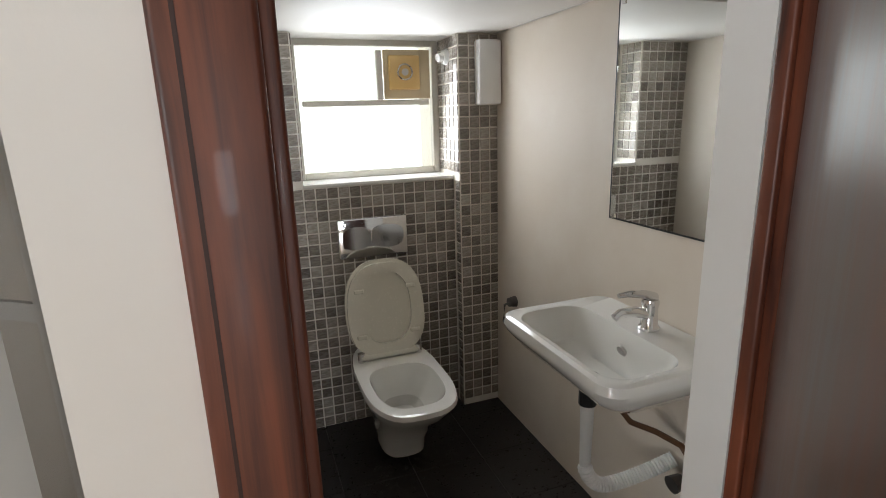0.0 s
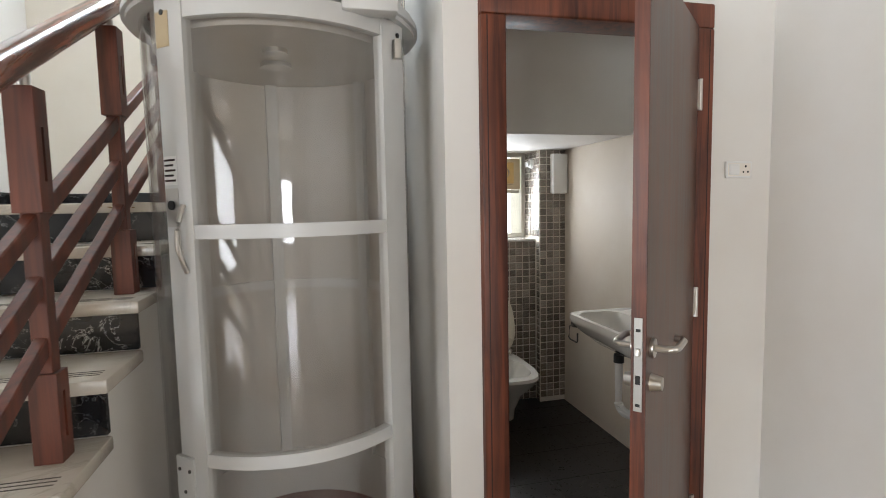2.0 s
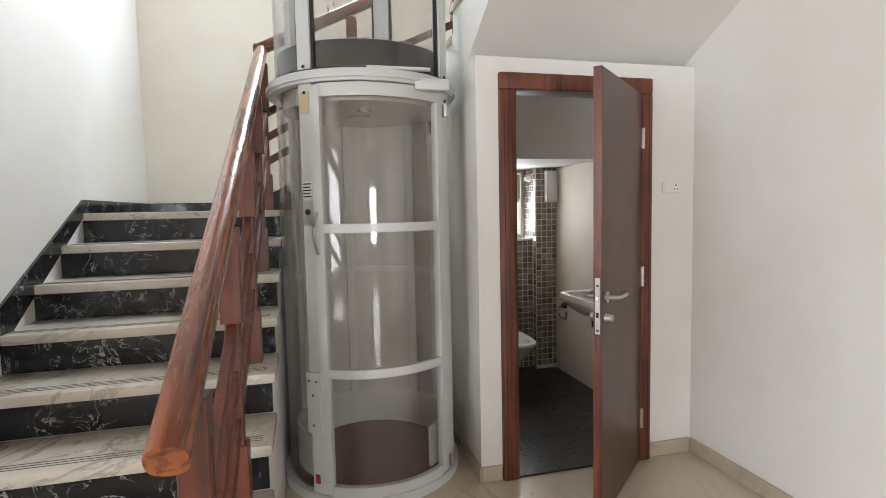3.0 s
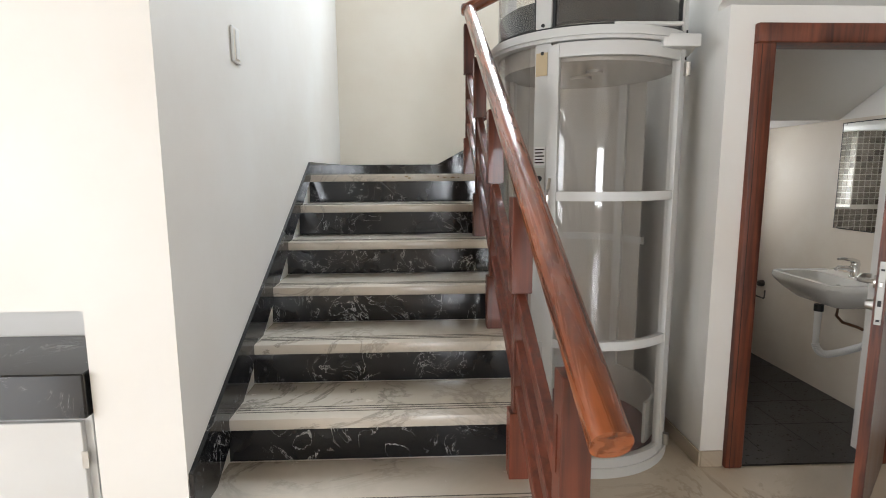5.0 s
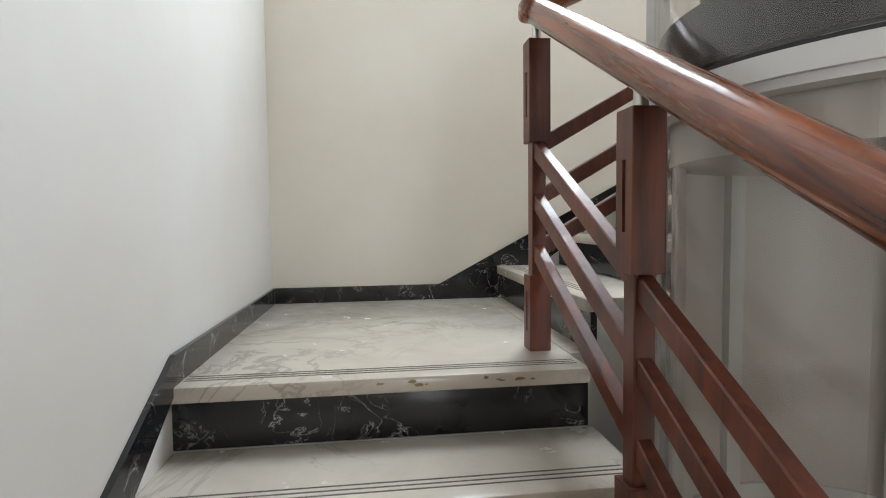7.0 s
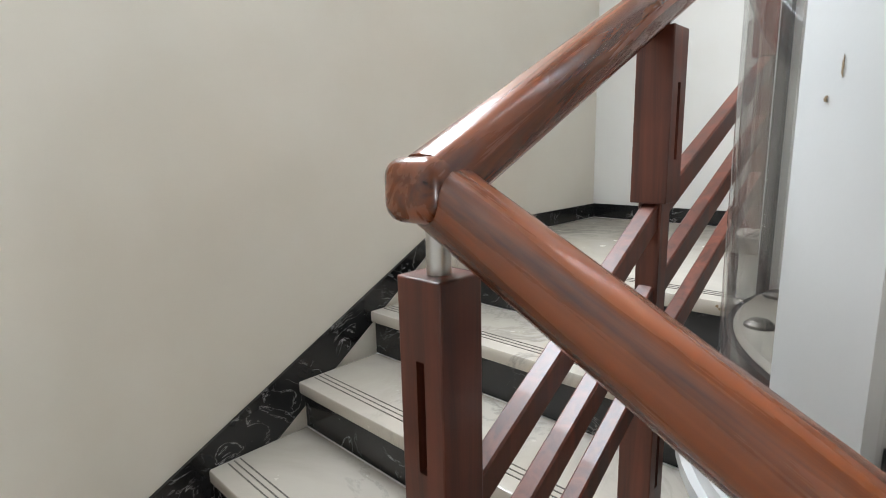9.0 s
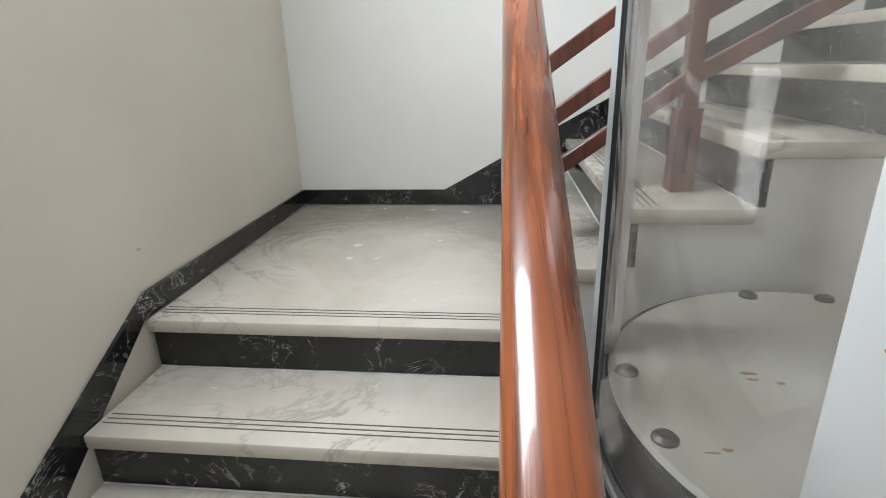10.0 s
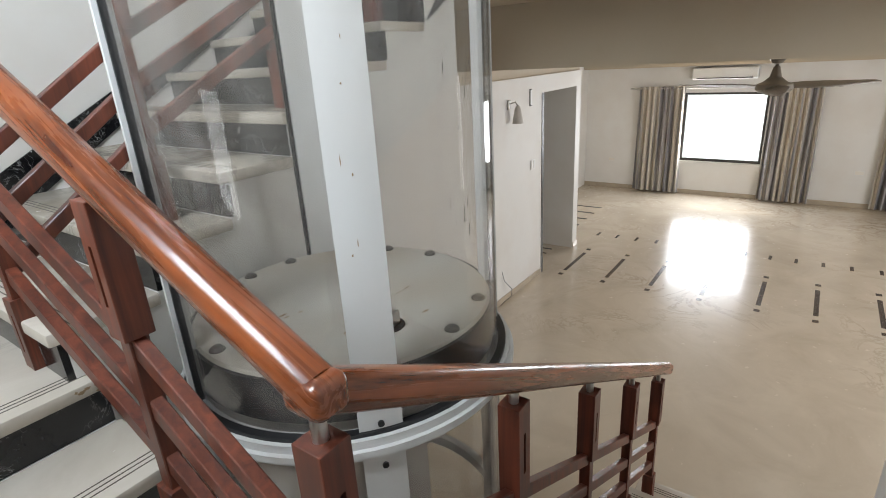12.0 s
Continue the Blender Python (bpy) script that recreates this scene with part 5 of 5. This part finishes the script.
def curtain(x0, x1, folds, seed, z0=0.03, z1=2.13):
    rnd = random.Random(seed)
    top = thing("curtain", ((x0 + x1) / 2, FAR + 0.1, z0), "long striped grey and cream curtain hung from a rod", "curtain", "living room curtains")
    n, rows = folds * 10, 14
    front = []
    ph = [rnd.uniform(-0.5, 0.5) for _ in range(folds + 2)]
    for j in range(rows + 1):
        v = j / rows
        row = []
        for i in range(n + 1):
            u = i / n
            amp = 0.035 + 0.02 * (1 - v)
            w = 2 * math.pi * (u * folds + 0.12 * ph[int(u * folds)] * (1 - v))
            spread = 1 + 0.07 * (1 - v)
            x = (x0 + x1) / 2 + (u - 0.5) * (x1 - x0) * spread + 0.012 * math.sin(2.3 * w) * (1 - v)
            row.append((x, FAR + 0.11 + amp * math.sin(w) + 0.01 * math.sin(3 * v + i * 0.21), z0 + (z1 - z0) * v))
        front.append(row)
    bm = bmesh.new()
    a = [[bm.verts.new(p) for p in row] for row in front]
    b = [[bm.verts.new((p[0], p[1] - 0.004, p[2])) for p in row] for row in front]
    for j in range(rows):
        for i in range(n):
            bm.faces.new((a[j][i], a[j][i + 1], a[j + 1][i + 1], a[j + 1][i]))
            bm.faces.new((b[j][i], b[j + 1][i], b[j + 1][i + 1], b[j][i + 1]))
    for i in range(n):
        bm.faces.new((a[0][i], b[0][i], b[0][i + 1], a[0][i + 1]))
        bm.faces.new((a[rows][i], a[rows][i + 1], b[rows][i + 1], b[rows][i]))
    part("cloth", bm, M_CURTAIN, top, smooth=True)
    for k in range(folds):
        x = x0 + (k + 0.5) * (x1 - x0) / folds
        r = bmesh.new()
        bm_tube(r, [(x + 0.004, FAR + 0.11 + 0.026 * math.cos(t), 2.095 + 0.026 * math.sin(t)) for t in (2 * math.pi * q / 14 for q in range(14))], 0.005, 6, True)
        part("eyelet", r, M_STEEL, top)
    return top


curtain(0.52, 1.36, 8, 3)
curtain(-1.72, -0.95, 8, 5)
curtain(-3.3, -2.66, 7, 8)


def curtain_rod(x0, x1):
    top = thing("curtain_rod", ((x0 + x1) / 2, FAR + 0.11, 2.095), "grey metal curtain rod over the window", "curtain rod")
    part("rod", bm_cyl(bmesh.new(), (x0, FAR + 0.11, 2.095), (x1, FAR + 0.11, 2.095), 0.012, seg=12), M_STEEL, top, smooth=True)
    for x, s in ((x0, -1), (x1, 1)):
        part("finial", bm_cyl(bmesh.new(), (x, FAR + 0.11, 2.095), (x + s * 0.05, FAR + 0.11, 2.095), 0.02, 0.012, seg=12), M_STEEL, top, smooth=True)
        part("bracket", bm_box(bmesh.new(), x - s * 0.08 - 0.008, x - s * 0.08 + 0.008, FAR + 0.0005, FAR + 0.115, 2.08, 2.11), M_STEEL, top)
    return top


curtain_rod(-1.9, 1.5)
curtain_rod(-3.9, -2.6)


def air_conditioner():
    top = thing("air_conditioner", (-0.16, FAR, 2.26), "white split air conditioner above the window", "air conditioner")
    y = FAR + 0.0005
    b = part("body", bm_box(bmesh.new(), -0.70, 0.40, y, y + 0.19, 2.25, 2.46, 0.03, 4), M_PLASTIC, top, smooth=True)
    part("vent", bm_box(bmesh.new(), -0.62, 0.32, y + 0.150, y + 0.193, 2.262, 2.30, 0.004), M_DARKFRAME, b, "dark air outlet")
    part("flap", bm_box(bmesh.new(), -0.62, 0.32, y + 0.186, y + 0.197, 2.285, 2.298, 0.002), M_PLASTIC, b)
    return top


air_conditioner()
for _x in (1.9, -2.42):
    switch_plate("wall_socket", "white wall socket in the living room", (_x, FAR + 0.0005, 0.62), 0.14, 0.08, "-y", [])
for _o in list(bpy.data.objects):
    if _o.name.startswith("wall_socket"):
        _o.matrix_basis = Matrix.Translation((0, FAR * 2 + 0.001, 0)) @ Matrix.Diagonal((1, -1, 1, 1)) @ _o.matrix_basis


M_FAN = paint("fan_brown", (0.22, 0.19, 0.155), 0.1, 0.4)


def ceiling_fan():
    x, y, z = -1.46, -2.75, 2.61
    top = thing("ceiling_fan", (x, y, SLAB_Z), "brownish grey ceiling fan with three blades", "ceiling fan")
    part("down_rod", bm_cyl(bmesh.new(), (x, y, z + 0.1), (x, y, SLAB_Z - 0.01), 0.011, seg=12), M_FAN, top, smooth=True)
    part("canopy", bm_lathe(bmesh.new(), [(0.012, SLAB_Z - 0.05), (0.03, SLAB_Z - 0.045), (0.05, SLAB_Z - 0.015), (0.062, SLAB_Z - 0.001), (0.0, SLAB_Z - 0.001)], x, y, 24), M_FAN, top, smooth=True)
    part("motor", bm_lathe(bmesh.new(), [(0.012, z + 0.13), (0.02, z + 0.12), (0.035, z + 0.06), (0.07, z + 0.03), (0.105, z + 0.015), (0.11, z - 0.015), (0.09, z - 0.035), (0.03, z - 0.05), (0.0, z - 0.05)], x, y, 28), M_FAN, top, smooth=True)
    for a in (-24, 96, 216):
        bm = bmesh.new()
        loops = []
        for k in range(9):
            u = k / 8
            r = 0.09 + 0.59 * u
            w = (0.035 + 0.035 * math.sin(math.pi * min(1, u * 1.15) ** 0.7)) * (1 if u < 0.97 else 0.75)
            tw = radians(14 - 6 * u)
            loops.append([(r, s * w * math.cos(tw), s * w * math.sin(tw) + d) for s, d in ((-1, -0.003), (1, -0.003), (1, 0.003), (-1, 0.003))])
        bm_loft(bm, loops)
        bm.transform(Matrix.Translation((x, y, z)) @ Matrix.Rotation(radians(a), 4, "Z"))
        part("blade", bm, M_FAN, top, smooth=True)
    return top


ceiling_fan()


# ---- wear: small marks with a shape of their own ----
M_STAIN = paint("rust_stain", (0.30, 0.22, 0.13), 0.3, 0.7)
_rnd = random.Random(11)


def smear(parent, at, normal, w, h, mat):
    """A thin uneven blot lying on a surface."""
    n = Vector(normal).normalized()
    u = Vector((-n.y, n.x, 0)).normalized() if abs(n.z) < 0.9 else Vector((1, 0, 0))
    v = n.cross(u)
    bm = bmesh.new()
    c = Vector(at)
    lo, hi = [], []
    for k in range(14):
        a = 2 * math.pi * k / 14
        f = _rnd.uniform(0.55, 1.0)
        p = c + u * (w * f * math.cos(a)) + v * (h * f * math.sin(a))
        lo.append(p)
        hi.append(p + n * 0.0006)
    bm_loft(bm, [lo, hi])
    return part("stain", bm, mat, parent)


_lift = bpy.data.objects["home_lift"]
_c, _s = math.cos(radians(142.7)), math.sin(radians(142.7))
for _z, _w, _h in ((2.87, 0.002, 0.003), (2.73, 0.0012, 0.016), (2.70, 0.0018, 0.005), (2.56, 0.0012, 0.011), (2.535, 0.0025, 0.004), (2.95, 0.001, 0.006)):
    _d = _rnd.uniform(-0.022, 0.022)
    smear(_lift, (CX + (RT + 0.0182) * _c - _s * _d, CY + (RT + 0.0182) * _s + _c * _d, _z), (_c, _s, 0), _w, _h, M_STAIN)
_roof = bpy.data.objects["cabin_roof"]
for _k in range(16):
    _a, _r = _rnd.uniform(0, 6.28), _rnd.uniform(0.08, 0.36)
    smear(_roof, (CX + _r * math.cos(_a), CY + _r * math.sin(_a), 2.2422), (0, 0, 1), _rnd.uniform(0.002, 0.006), _rnd.uniform(0.004, 0.022), M_STAIN)
for _k in range(12):
    _a = radians(_rnd.uniform(228, 262))
    _z = _rnd.uniform(2.35, 2.95)
    _n = (math.cos(_a), math.sin(_a), 0)
    smear(_lift, (CX + (RT + 0.0003) * _n[0], CY + (RT + 0.0003) * _n[1], _z), _n, _rnd.uniform(0.0015, 0.004), _rnd.uniform(0.006, 0.03), M_BOLT)
smear(bpy.data.objects["wall_back"], (-0.12, YB - 0.0002, 2.30), (0, -1, 0), 0.012, 0.006, M_LIFTIN)
# brown wear along the worn nosings
_low, _mid = bpy.data.objects["staircase"], bpy.data.objects["staircase.001"]
for _k in range(9):
    smear(_low, (_rnd.uniform(-1.68, -1.25), Y_N9 - 0.0002, Z1 - _rnd.uniform(0.008, 0.022)), (0, -1, 0), _rnd.uniform(0.004, 0.02), _rnd.uniform(0.002, 0.006), M_STAIN)
for _k in range(6):
    smear(_mid, (X_L2 - 0.0002, _rnd.uniform(YS + 0.02, YS + 0.12), Z2 - _rnd.uniform(0.008, 0.034)), (-1, 0, 0), _rnd.uniform(0.003, 0.012), _rnd.uniform(0.003, 0.009), M_STAIN)
